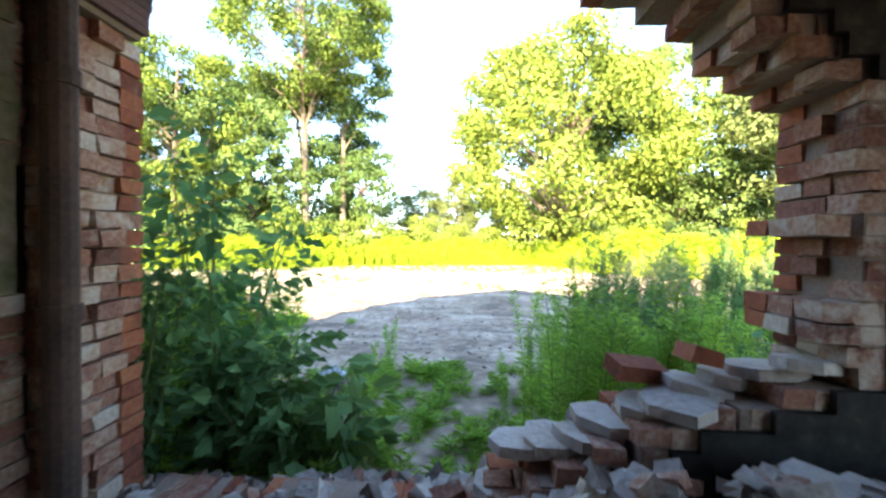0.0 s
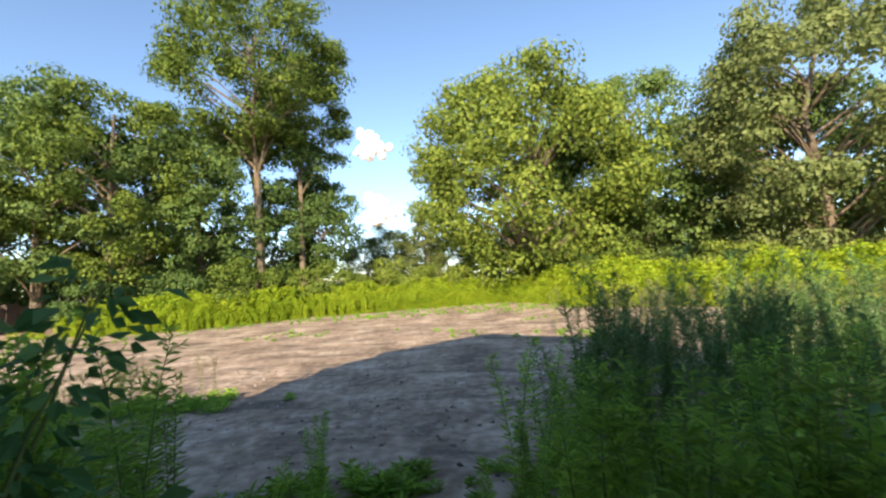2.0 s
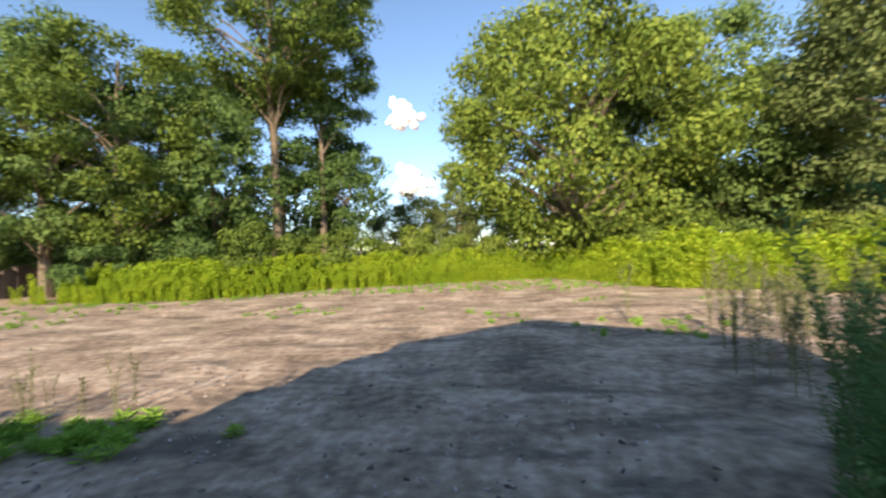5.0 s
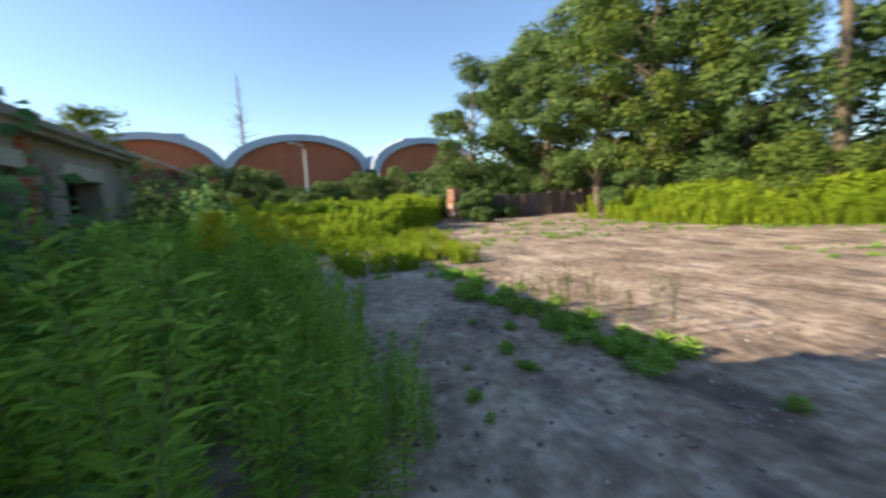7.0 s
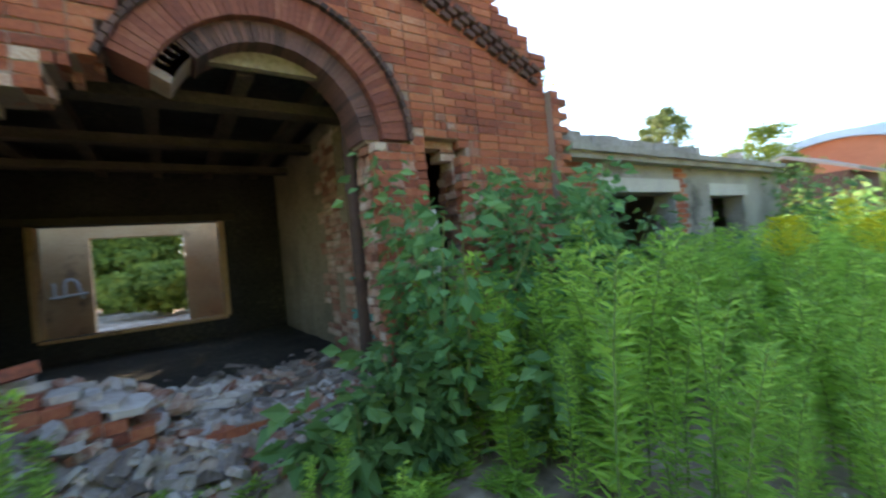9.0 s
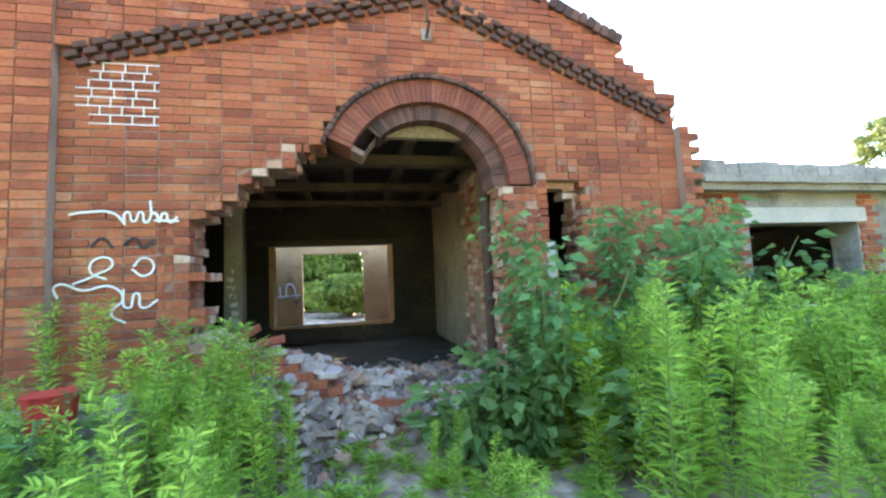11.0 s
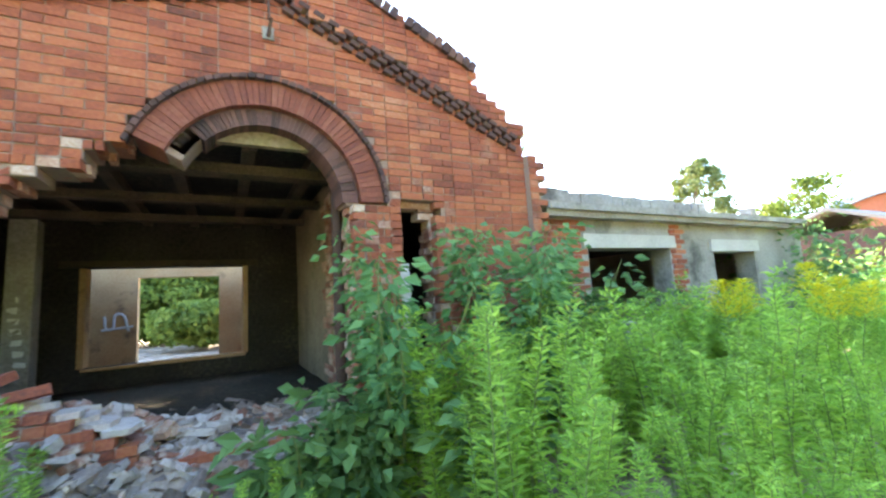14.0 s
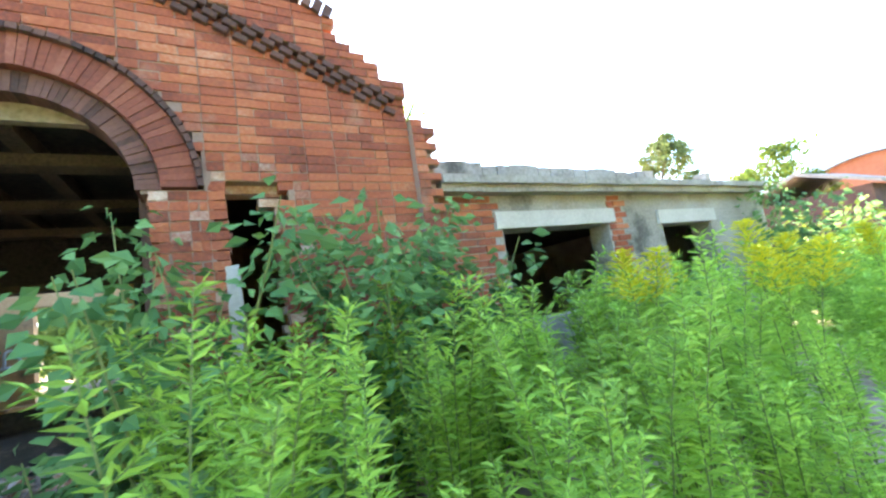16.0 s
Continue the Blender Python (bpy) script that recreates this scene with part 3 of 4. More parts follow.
for x in (-0.55, 0.12, 0.78, 1.45, 2.12, 2.8):
    ob = tagged(new("ceiling_beam", beam_data), "charred timber joist under the passage ceiling", "beam", "ceiling joists")
    ob.matrix_world = pose(x, -0.40, 2.96)
for y in (-0.95, -2.3, -3.6):
    b = Build()
    b.box(-0.9, 3.35, y - 0.10, y + 0.10, 2.86, 2.958, None, 0.01)
    b.thing("cross_beam", M_TIMBER, None, "charred cross beam below the joists", "beam", "cross beams")
b = Build()
b.box(-0.2, 2.55, -4.5, -4.40, 2.27, 2.37, None, 0.006)
b.thing("lintel", M_TIMBER, None, "timber lintel over the wide opening", "lintel")
b = Build()
b.box(0.0, 2.27, -4.78, -4.47, 0.68, 0.722, None, 0.006)
b.thing("sill", M_TAN, None, "dusty sill of the wide opening", "sill")
for x in (0.0, 2.27):
    b = Build()
    b.box(x - 0.04, x + 0.04, -4.76, -4.46, 0.73, 2.26, None, 0.004)
    b.thing("opening_reveal", M_TAN, None, "tan painted reveal of the wide opening", "reveal", "opening reveals")
b = Build()
b.box(2.58, 2.86, -3.9, -3.62, 0.3, 2.86, None, 0.008)
post = b.thing("post", M_CONCRETE, None, "square concrete post with faded sprayed graffiti", "post")
strokes("graffiti", [[(0.7, 1.35), (0.9, 1.75), (1.05, 1.4), (1.15, 1.7)], [(0.62, 1.45), (1.2, 1.4)]], 0.03, M_WHITE, "white and black scrawl on the far wall").location = (1.55, -8.0, -0.18)
b = Build()
for k in range(7):
    b.box(2.62 + 0.02 * k % 0.15, 2.72 + 0.02 * k % 0.12, -3.615, -3.608, 0.9 + k * 0.14, 0.97 + k * 0.14, None, 0.012)
b.thing("graffiti", M_WHITE, None, "faded pale sprayed marks on the post", "graffiti")

sheet("floor", [-0.9 + 0.25 * k for k in range(18)], [-8.0 + 0.25 * k for k in range(27)], lambda x, y: 0.40 + 0.04 * noise.noise((x * 2, y * 2, 7)) - (0.1 if y > -1.7 else 0), M_NEAR_BLACK,
      "near-black debris floor inside the ruin", "floor")
b = Build()
b.prism([(0.60 * math.cos(math.pi * k / 16), 2.95 + 0.17 * math.sin(math.pi * k / 16)) for k in range(17)], -0.30, -0.22)
b.thing("lunette", M_MOSSWALL, None, "pale mossy panel under the arch crown", "panel")


# ---- rubble in the breach ----
def rubble(count, x0, x1, y0, y1, z_of, s0, s1, material, name, label):
    b = Build()
    for _ in range(count):
        x, y = random.uniform(x0, x1), random.uniform(y0, y1)
        s = random.uniform(s0, s1)
        m = Matrix.Translation((x, y, z_of(x, y) + s * 0.18)) @ pose(0, 0, 0, random.uniform(-35, 35), random.uniform(-35, 35), random.uniform(0, 360))
        b.box(-s * 0.9, s * 0.9, -s * 0.5, s * 0.5, -s * 0.3, s * 0.3, m, s * 0.16)
    return b.thing(name, material, None, label, "rubble", "", "stuff")


rubble(420, -0.85, 3.0, -1.9, 0.5, ground_height, 0.03, 0.11, M_RUBBLE, "rubble", "dusty broken brick and mortar rubble")
rubble(200, -0.8, 2.2, -1.5, 0.5, ground_height, 0.03, 0.085, M_RAW, "brick_rubble", "broken red brick pieces in the breach")
def heap(x, y):
    """The debris piled against the inner face below the sill."""
    k = max(0.0, 1 - abs(y + 0.62) / 0.55)
    return ground_height(x, y) + (0.10 + 0.30 * max(0.0, min(1.0, (x - 0.5) / 0.9))) * k


sheet("debris_bank", [0.2 + 0.1 * k for k in range(29)], [-1.3 + 0.08 * k for k in range(12)], lambda x, y: heap(x, y) - 0.05 + 0.05 * noise.noise((x * 5, y * 5, 1)), M_SLAB,
      "bank of pale mortar dust against the inner wall", "rubble")
rubble(330, 0.2, 3.0, -1.3, -0.42, heap, 0.025, 0.10, M_SLAB, "mortar_rubble", "pale broken mortar lumps below the breach")
rubble(120, 0.0, 3.0, -1.3, -0.42, heap, 0.03, 0.09, M_RAW, "brick_debris", "broken brick pieces on the mortar bank")
def outer_bank(x, y):
    """Debris fallen outwards below the broken sill."""
    up = max(0.0, min(1.0, (x - 0.75) / 0.6)) * max(0.0, min(1.0, (2.5 - x) / 0.4))
    return ground_height(x, y) + 0.34 * up * max(0.0, 1 - max(0.0, y - 0.08) / 0.85)


sheet("fallen_bank", [0.7 + 0.1 * k for k in range(20)], [0.02 + 0.09 * k for k in range(11)], lambda x, y: outer_bank(x, y) - 0.06 + 0.05 * noise.noise((x * 5, y * 5, 4)), M_RUBBLE,
      "bank of fallen mortar and brick below the sill", "rubble")
rubble(260, 0.9, 2.5, 0.03, 0.85, outer_bank, 0.03, 0.10, M_RUBBLE, "fallen_rubble", "dusty grey and pink rubble before the breach")
rubble(90, 0.9, 2.5, 0.03, 0.8, outer_bank, 0.03, 0.09, M_RAW, "fallen_brick_pieces", "broken brick pieces before the breach")
rubble(150, -0.8, 1.2, -0.5, 0.4, ground_height, 0.03, 0.09, M_SLAB, "mortar_chunks", "pale mortar chunks in the breach")
rubble(700, -7, 2.5, 2.0, 6.5, ground_height, 0.007, 0.022, M_SLAB, "stone_chips", "pale stone chips on the trodden dirt")
rubble(500, -6, 2.5, 2.2, 7.5, ground_height, 0.008, 0.03, M_RUBBLE, "gravel", "scattered small stones and chips on the dirt")
for k in range(11):
    slab = Build()
    sx, sy = random.uniform(0.09, 0.19), random.uniform(0.10, 0.19)
    slab.prism([(sx * random.uniform(0.75, 1.15) * math.cos(2 * math.pi * q / 7), sy * random.uniform(0.75, 1.15) * math.sin(2 * math.pi * q / 7)) for q in range(7)], -0.022, 0.022)
    x = 0.9 + k * 0.115
    ob = slab.thing("sill_slab", M_SLAB, None, "broken pale mortar slab on the breach sill", "slab", "sill slabs")
    ob.matrix_world = pose(x, random.uniform(-0.3, -0.1), table(BREAK_SILL, x) + 0.035, 90 + random.uniform(-7, 7), random.uniform(-7, 7), random.uniform(0, 360))
for x, y, zz, a in ((2.0, -0.75, 0.50, 20), (1.72, -0.62, 0.47, 65), (2.45, -0.9, 0.48, 10), (1.5, -0.1, 0.97, 15), (1.7, -0.2, 1.07, 80)):
    b = Build()
    b.box(-0.115, 0.115, -0.055, 0.055, -0.033, 0.033, None, 0.006)
    b.thing("loose_brick", M_BRICK_PIECE, None, "loose whole red brick on the rubble", "brick", "loose bricks").matrix_world = pose(x, y, zz, 12, 8, a)


# ---- the low annex beside the gable ----
annex = wall("wall_annex", -9.6, -3.12, -0.42, -0.10, -0.1, 2.36,
             [(-5.62, -3.90, 0.95, 1.98), (-8.0, -6.75, 0.95, 1.93)], M_CONCRETE, "weathered concrete annex wall with dark empty windows")
b = Build()
for r in range(30):
    zz = 0.05 + r * COURSE
    for xa, xb in ((-3.88, -3.14), (-6.0, -5.64)):
        x = xa + (0.1 if r % 2 else 0)
        while x < xb:
            w = min(0.238, xb - x)
            if w > 0.05:
                b.box(x, x + w, -0.11, -0.088 + random.uniform(-0.006, 0.006), zz, zz + COURSE - 0.012, None, 0.004)
            x += 0.25
b.thing("brickwork", M_BRICK, annex, "red brick piers", "", "", "stuff")
for x0, x1, z0 in ((-5.72, -3.80, 1.98), (-8.1, -6.65, 1.93)):
    b = Build()
    b.box(x0, x1, -0.40, -0.055, z0, z0 + 0.19, None, 0.006)
    b.thing("lintel", M_PALE, None, "pale concrete lintel over an empty window", "lintel", "annex lintels")
for z0, z1, y1, mat, name, x0 in ((2.36, 2.44, 0.06, M_CONCRETE, "cornice", -9.6), (2.44, 2.52, 0.12, M_CONCRETE, "cornice", -9.6), (2.52, 2.56, 0.0, M_TILE, "cornice", -9.6)):
    b = Build()
    xs = list(np.arange(x0, -3.1, 0.5)) + [-3.12]
    for a, c in zip(xs, xs[1:]):
        s = 0.014 * noise.noise((a * 1.3, z0 * 9, 0))
        b.box(float(a), float(c), -0.42, y1 + s, z0 + s, z1 + s, None, 0.0)
    b.thing(name, mat, None, "crumbling layered concrete cornice of the annex", "cornice", "annex cornice", "structure")
b = Build()
for a in np.arange(-7.3, -3.15, 0.22):
    a = float(a)
    b.box(a, a + 0.215, -0.75, -0.42 + 0.02 * noise.noise((a * 3, 1, 1)), 2.54, 2.86 + 0.05 * noise.noise((a * 2, 0, 4)) - 0.02 * (-3.2 - a) / 2, None, 0.012)
b.thing("parapet", M_CONCRETE, None, "crumbling set-back parapet on the annex roof", "parapet", "", "structure")
b = Build()
b.box(-9.6, -3.12, -8.25, -0.42, 2.38, 2.53)
b.thing("roof_annex", M_NEAR_BLACK, None, "flat felt roof of the annex", "roof", "", "structure")
wall("wall_annex_back", -9.6, -3.0, -8.25, -8.0, -0.1, 2.4, [], M_NEAR_BLACK, "back wall of the annex")
wall("wall_annex_end", -9.8, -9.6, -8.25, -0.1, -0.1, 2.5, [], M_CONCRETE, "end wall of the annex", "y")
b = Build()
b.box(-8.72, -8.55, -0.5, -0.3, 2.56, 2.80, None, 0.01)
b.thing("chimney_stub", M_CONCRETE, None, "short concrete vent stub on the annex roof", "chimney")


# ---- distance: barrel-roofed halls, shed, lamp, dark wall ----
def hall(y0, y1, spring, top, x):
    holder = base("barrel_hall", x, (y0 + y1) / 2, 0, "far orange brick hall with a blue-grey barrel roof", "building", "barrel-roofed halls")
    w = (y1 - y0) / 2

    def arc(grow):
        return [((w + grow) * math.cos(a), spring + grow + (top - spring) * math.sin(a)) for a in [math.pi * k / 24 for k in range(25)]]
    b = Build()
    n = len(arc(0)) + 2
    pts = [(w, 0.0)] + arc(-0.5) + [(-w, 0.0)]
    for xx in (0.0, -30.0):
        b.v += [Vector((xx, p, q)) for p, q in pts]
    m = len(pts)
    b.f = [tuple(range(m)), tuple(range(2 * m - 1, m - 1, -1))] + [(k, m + k, m + (k + 1) % m, (k + 1) % m) for k in range(m)]
    b.thing("wall", M_FARBRICK, holder)
    b = Build()
    o, i = arc(0.35), arc(-0.48)
    m = len(o)
    for xx in (0.7, -30.5):
        b.v += [Vector((xx, p, q)) for p, q in o] + [Vector((xx, p, q)) for p, q in i]
    for k in range(m - 1):
        b.f += [(k, k + 1, m + k + 1, m + k), (2 * m + k, 3 * m + k, 3 * m + k + 1, 2 * m + k + 1), (k, 2 * m + k, 2 * m + k + 1, k + 1), (m + k, m + k + 1, 3 * m + k + 1, 3 * m + k)]
    b.thing("roof", M_BLUEROOF, holder)
    b = Build()
    b.box(-14, -3, -w * 0.3, w * 0.45, top + 0.1, top + 0.75)
    b.thing("roof_monitor", M_BLUEROOF, holder)


hall(-18.2, -2.0, 5.4, 10.0, -59.7)
hall(-1.7, 16.0, 5.6, 9.9, -59.3)
hall(16.4, 31.4, 5.0, 9.2, -55.8)
lampx, lampy = -41.9, 6.2
street_lamp = base("street_lamp", lampx, lampy, 0, "grey steel street lamp with a curved arm", "street lamp")
b = Build()
b.tube([(0, 0, 0), (0, 0, 6.2), (0, -0.25, 6.75), (0, -0.9, 6.95)], [0.14, 0.10, 0.09, 0.07], 8)
b.thing("pole", M_STEEL, street_lamp)
b = Build()
b.box(-0.14, 0.14, -1.5, -0.85, 6.88, 7.02)
b.thing("lamp_head", M_STEEL, street_lamp)

shed = base("shed", -21.6, -0.2, 0.4, "derelict shed with a sagging pale felt roof", "shed")
b = Build()
b.box(-2.6, 1.8, -4.5, -0.9, 0, 2.6)
b.thing("wall", M_DARK_BRICK, shed)
b = Build()
v = [(-2.9, -4.8, 2.6), (2.1, -4.8, 2.6), (2.1, -0.6, 2.55), (-2.9, -0.6, 2.55), (-2.9, -2.7, 3.5), (2.1, -2.7, 3.4)]
b.v = [Vector(p) for p in v] + [Vector(p) + Vector((0, 0, 0.12)) for p in v]
b.f = [(0, 1, 5, 4), (3, 4, 5, 2), (6, 10, 11, 7), (9, 8, 11, 10), (0, 6, 7, 1), (3, 2, 8, 9), (0, 4, 10, 6), (4, 3, 9, 10), (1, 7, 11, 5), (5, 11, 8, 2)]
b.thing("roof", M_TILE, shed)

dark_wall = base("retaining_wall", -20.5, 17.0, 0, "dark stained concrete retaining wall with overgrown top", "wall", "", "structure")
b = Build()
for k in range(16):
    a = k / 16
    b.box(a * 8 - 4, a * 8 - 3.5, -0.2, 0.2, -0.2, 1.35 + 0.35 * noise.noise((k * 0.5, 1, 0)), None, 0.05)
b.thing("slab", M_DARKWALL, dark_wall)
dark_wall.rotation_euler = (0, 0, radians(-104))
for x, y, s in ((-22.0, 12.6, 0.45), (-22.5, 16.0, 0.5)):
    b = Build()
    for r in range(14):
        b.box(-s, s, -s * 0.7, s * 0.7, r * 0.13, r * 0.13 + 0.12, None, 0.03)
    b.thing("gate_pier", M_RAW, None, "broken pale brick gate pier", "pier", "gate piers").location = (x, y, 0)


# ---- plants ----
UP = Vector((0, 0, 1))


def path_gap(x, y):
    """Distance from the walked line."""
    best = 99.0
    for (_, a, _), (_, c, _) in zip(PATH, PATH[1:]):
        ax, ay, bx, by = a[0], a[1], c[0], c[1]
        d = (bx - ax) ** 2 + (by - ay) ** 2
        u = 0 if d < 1e-9 else max(0, min(1, ((x - ax) * (bx - ax) + (y - ay) * (by - ay)) / d))
        best = min(best, math.hypot(x - ax - u * (bx - ax), y - ay - u * (by - ay)))
    return best


def weed(stem, leaves, bloom, at, h, count, size, width, lean=0.1, bare=0.1, branches=0, flower=0.0):
    """One upright weed: a stem, whorls of narrow leaves, feathery side shoots and a plume."""
    turn = random.uniform(0, 6.28)
    bend = Vector((math.cos(turn), math.sin(turn), 0)) * lean * h

    def along(u):
        return at + UP * h * u + bend * u * u
    stem.tube([along(u) for u in (0, 0.35, 0.7, 1.0)], [0.006, 0.005, 0.004, 0.002], 3)
    for k in range(count):
        u = bare + (1 - bare) * (k + random.random()) / count
        a = k * 2.4 + turn
        d = Vector((math.cos(a), math.sin(a), random.uniform(0.05, 0.75) + 0.5 * max(0, u - 0.8))).normalized()
        s = size * (1.05 - 0.55 * u) * random.uniform(0.75, 1.2)
        leaves.leaf(along(u), d, rand_dir(1.0), s, width * random.uniform(0.8, 1.2))
    for k in range(branches):
        u = random.uniform(0.6, 0.97)
        a = random.uniform(0, 6.28)
        d = Vector((math.cos(a), math.sin(a), 0.75)).normalized()
        ln = h * 0.22 * (1.25 - u)
        p = along(u)
        stem.tube([p, p + d * ln], [0.003, 0.001], 3)
        for i in range(9):
            q = p + d * ln * (i + 1) / 9
            e = (d + rand_dir() * 0.9).normalized()
            leaves.leaf(q, e, UP, size * 0.42, width * 0.7)
    if flower:
        for i in range(int(70 * flower)):
            u = random.uniform(0.8, 1.02)
            a = random.uniform(0, 6.28)
            r = (1.05 - u) * h * 0.55 * random.random()
            p = along(u) + Vector((math.cos(a), math.sin(a), 0.5)) * r
            bloom.leaf(p, (Vector((math.cos(a), math.sin(a), 0.6))).normalized(), UP, 0.045, 0.018)


def weed_kind(name, label, category, group, mats, variants, **kw):
    """A few plants as things with stem, leaves and bloom; copies share the meshes."""
    made = []
    h0, h1 = kw.pop("height")
    for _ in range(variants):
        s, l, f = Build(), Build(), Build()
        for _ in range(2):
            weed(s, l, f, Vector((random.uniform(-0.07, 0.07), random.uniform(-0.07, 0.07), 0)), random.uniform(h0, h1), **kw)
        made.append((s.mesh("stem", mats[0]), l.mesh("leaves", mats[1]), f.mesh("bloom", mats[2]) if f.v else None))
    return name, label, category, group, made


def plant(kind, x, y, size=1.0, sink=0.0):
    name, label, category, group, made = kind
    s, l, f = random.choice(made)
    holder = base(name, x, y, ground_height(x, y) - 0.02 - sink, label, category, group)
    holder.rotation_euler, holder.scale = (0, 0, random.uniform(0, 6.28)), (size, size, size)
    for n, me in (("stem", s), ("leaves", l), ("bloom", f)):
        if me:
            new(n, me).parent = holder
    return holder


def merged(name, label, category, kind, spots, material):
    """Many plants of a kind, beyond counting, as one sheet of growth."""
    vs, fs, off = [], [], 0
    packs = []
    for s, l, f in kind[4]:
        vv, ff = [], []
        for me in (s, l):
            o = len(vv)
            vv += [tuple(v.co) for v in me.vertices]
            ff += [tuple(i + o for i in p.vertices) for p in me.polygons]
        packs.append((np.array(vv), ff))
    for x, y, size in spots:
        pv, pf = random.choice(packs)
        a = random.uniform(0, 6.28)
        c, s = math.cos(a), math.sin(a)
        q = np.empty_like(pv)
        q[:, 0] = (pv[:, 0] * c - pv[:, 1] * s) * size + x
        q[:, 1] = (pv[:, 0] * s + pv[:, 1] * c) * size + y
        q[:, 2] = pv[:, 2] * size + ground_height(x, y) - 0.02
        vs.append(q)
        fs += [tuple(i + off for i in p) for p in pf]
        off += len(pv)
    me = bpy.data.meshes.new(name)
    me.from_pydata(np.concatenate(vs).tolist(), [], fs)
    me.materials.append(material)
    return tagged(new(name, me), label, category, "", "stuff")


random.seed(11)
GREEN = weed_kind("goldenrod_plant", "tall bright green goldenrod with narrow leaves", "weed", "goldenrod by the ruin", (M_STEM, M_WEED, M_GOLD), 7,
                  height=(1.0, 1.42), count=100, size=0.155, width=0.023, lean=0.14, branches=5)
BLOOM = weed_kind("flowering_goldenrod", "goldenrod with a yellow flower plume", "weed", "flowering goldenrod", (M_STEM, M_WEED, M_GOLD), 3,
                  height=(1.35, 1.6), count=95, size=0.14, width=0.018, lean=0.12, branches=4, flower=5.0)
MUGWORT = weed_kind("mugwort_plant", "tall dark green mugwort with dry stalks", "weed", "mugwort in the yard", (M_STEM, M_WEED_DARK, M_GOLD), 6,
                    height=(0.9, 1.55), count=70, size=0.095, width=0.018, lean=0.16, bare=0.12, branches=12)
FIELD = weed_kind("field_weed", "yellow-green goldenrod", "weed", "", (M_FIELD, M_FIELD, M_GOLD), 4,
                  height=(1.0, 1.35), count=46, size=0.26, width=0.07, lean=0.08, bare=0.02, branches=3)
DRYWEED = weed_kind("dry_weed", "dry brown and green weed stalks", "weed", "dry weeds", (M_DRY, M_DRY, M_GOLD), 4,
                    height=(0.8, 1.35), count=50, size=0.09, width=0.02, lean=0.1, bare=0.15, branches=7)
TUFT = weed_kind("ground_tuft", "low green tuft", "weed", "", (M_STEM, M_WEED, M_GOLD), 4,
                 height=(0.08, 0.2), count=26, size=0.16, width=0.02, lean=0.3, bare=0.0)

spots, near = [], []
for _ in range(2600):
    x, y = random.uniform(-15, 4.2), random.uniform(0.25, 3.25)
    edge = 3.15 + 0.02 * x + 0.35 * noise.noise((x * 0.8, 2, 2))
    if x > -0.2:
        edge = 2.6
    if y > edge or path_gap(x, y) < 0.62 or (0.0 < x < 1.25 and y < 2.4):
        continue
    if -0.9 < x < 2.0 and (y < 0.9 or x < 0.2):
        continue
    d = 15 if x > -5 else 9
    if random.random() < d / 45:
        size = random.uniform(0.62, 1.12)
        if x > -0.2:
            size *= 0.72 + 0.1 * max(0, 1.6 - y)
        if -2.4 < x < 0.4 and y > 2.0:
            size *= 0.9
        if x < -0.9:
            size *= 1.0 - 0.5 * max(0.0, min(1.0, (y - 2.0) / 1.1))
        (near if x > -4.0 else spots).append((x, y, size))
for x, y, s in [(1.75, 0.9, 0.9), (1.95, 0.75, 0.95), (2.1, 1.0, 0.92), (1.55, 1.15, 0.7), (2.25, 0.8, 0.85), (1.45, 0.55, 0.5), (1.7, 0.45, 0.62), (1.95, 0.4, 0.7), (1.6, 0.75, 0.6), (1.35, 0.95, 0.45), (2.3, 0.5, 0.8), (0.1, 1.0, 0.4), (0.0, 1.5, 0.45), (-0.1, 1.9, 0.5), (1.6, 1.6, 0.6), (1.75, 2.0, 0.6), (1.5, 1.3, 0.5), (0.05, 2.3, 0.5), (1.5, 2.35, 0.55), (1.75, 2.5, 0.6), (2.1, 2.3, 0.62), (2.4, 1.9, 0.7), (2.7, 1.6, 0.75), (2.6, 1.2, 0.8), (1.4, 1.75, 0.5), (2.0, 1.6, 0.66), (1.9, 0.55, 0.92), (2.05, 0.6, 0.98), (1.85, 0.7, 0.88), (0.2, 1.4, 0.42), (0.25, 1.0, 0.36), (-0.05, 2.75, 0.42), (1.45, 0.7, 0.95), (1.55, 0.6, 1.0), (1.62, 0.85, 0.95), (1.7, 0.65, 1.0), (1.38, 0.95, 0.8), (1.22, 0.8, 0.58), (1.3, 0.45, 0.6), (1.15, 1.5, 0.4), (1.2, 2.0, 0.38)] + near[:250]:
    plant(GREEN, x, y, s)
merged("goldenrod_growth", "bright green goldenrod thicket along the annex", "weeds", GREEN, spots + near[250:], M_WEED)
for x, y, s in ((-3.2, 1.85, 1.0), (-3.95, 2.3, 0.95), (-4.05, 2.15, 1.0), (-4.5, 2.75, 0.82), (-6.2, 2.2, 0.95)):
    plant(BLOOM, x, y, s)

spots = []
for _ in range(900):
    x, y = random.uniform(1.35, 7.5), random.uniform(2.5, 5.6)
    if y > 2.3 + (x - 0.75) * 1.0 or path_gap(x, y) < 0.75 or x < 1.45 + (y - 2.5) * 0.75:
        continue
    if random.random() < 0.60:
        continue
    spots.append((x, y, random.uniform(0.5, 0.9) if random.random() < 0.72 else random.uniform(0.95, 1.2)))
for x, y, s in spots[:150]:
    plant(MUGWORT, x, y, s)
merged("mugwort_growth", "dark mugwort thicket in the yard", "weeds", MUGWORT, spots[150:] + [(random.uniform(2.6, 8), random.uniform(0.4, 2.4), random.uniform(0.45, 0.75)) for _ in range(110)], M_WEED_DARK)
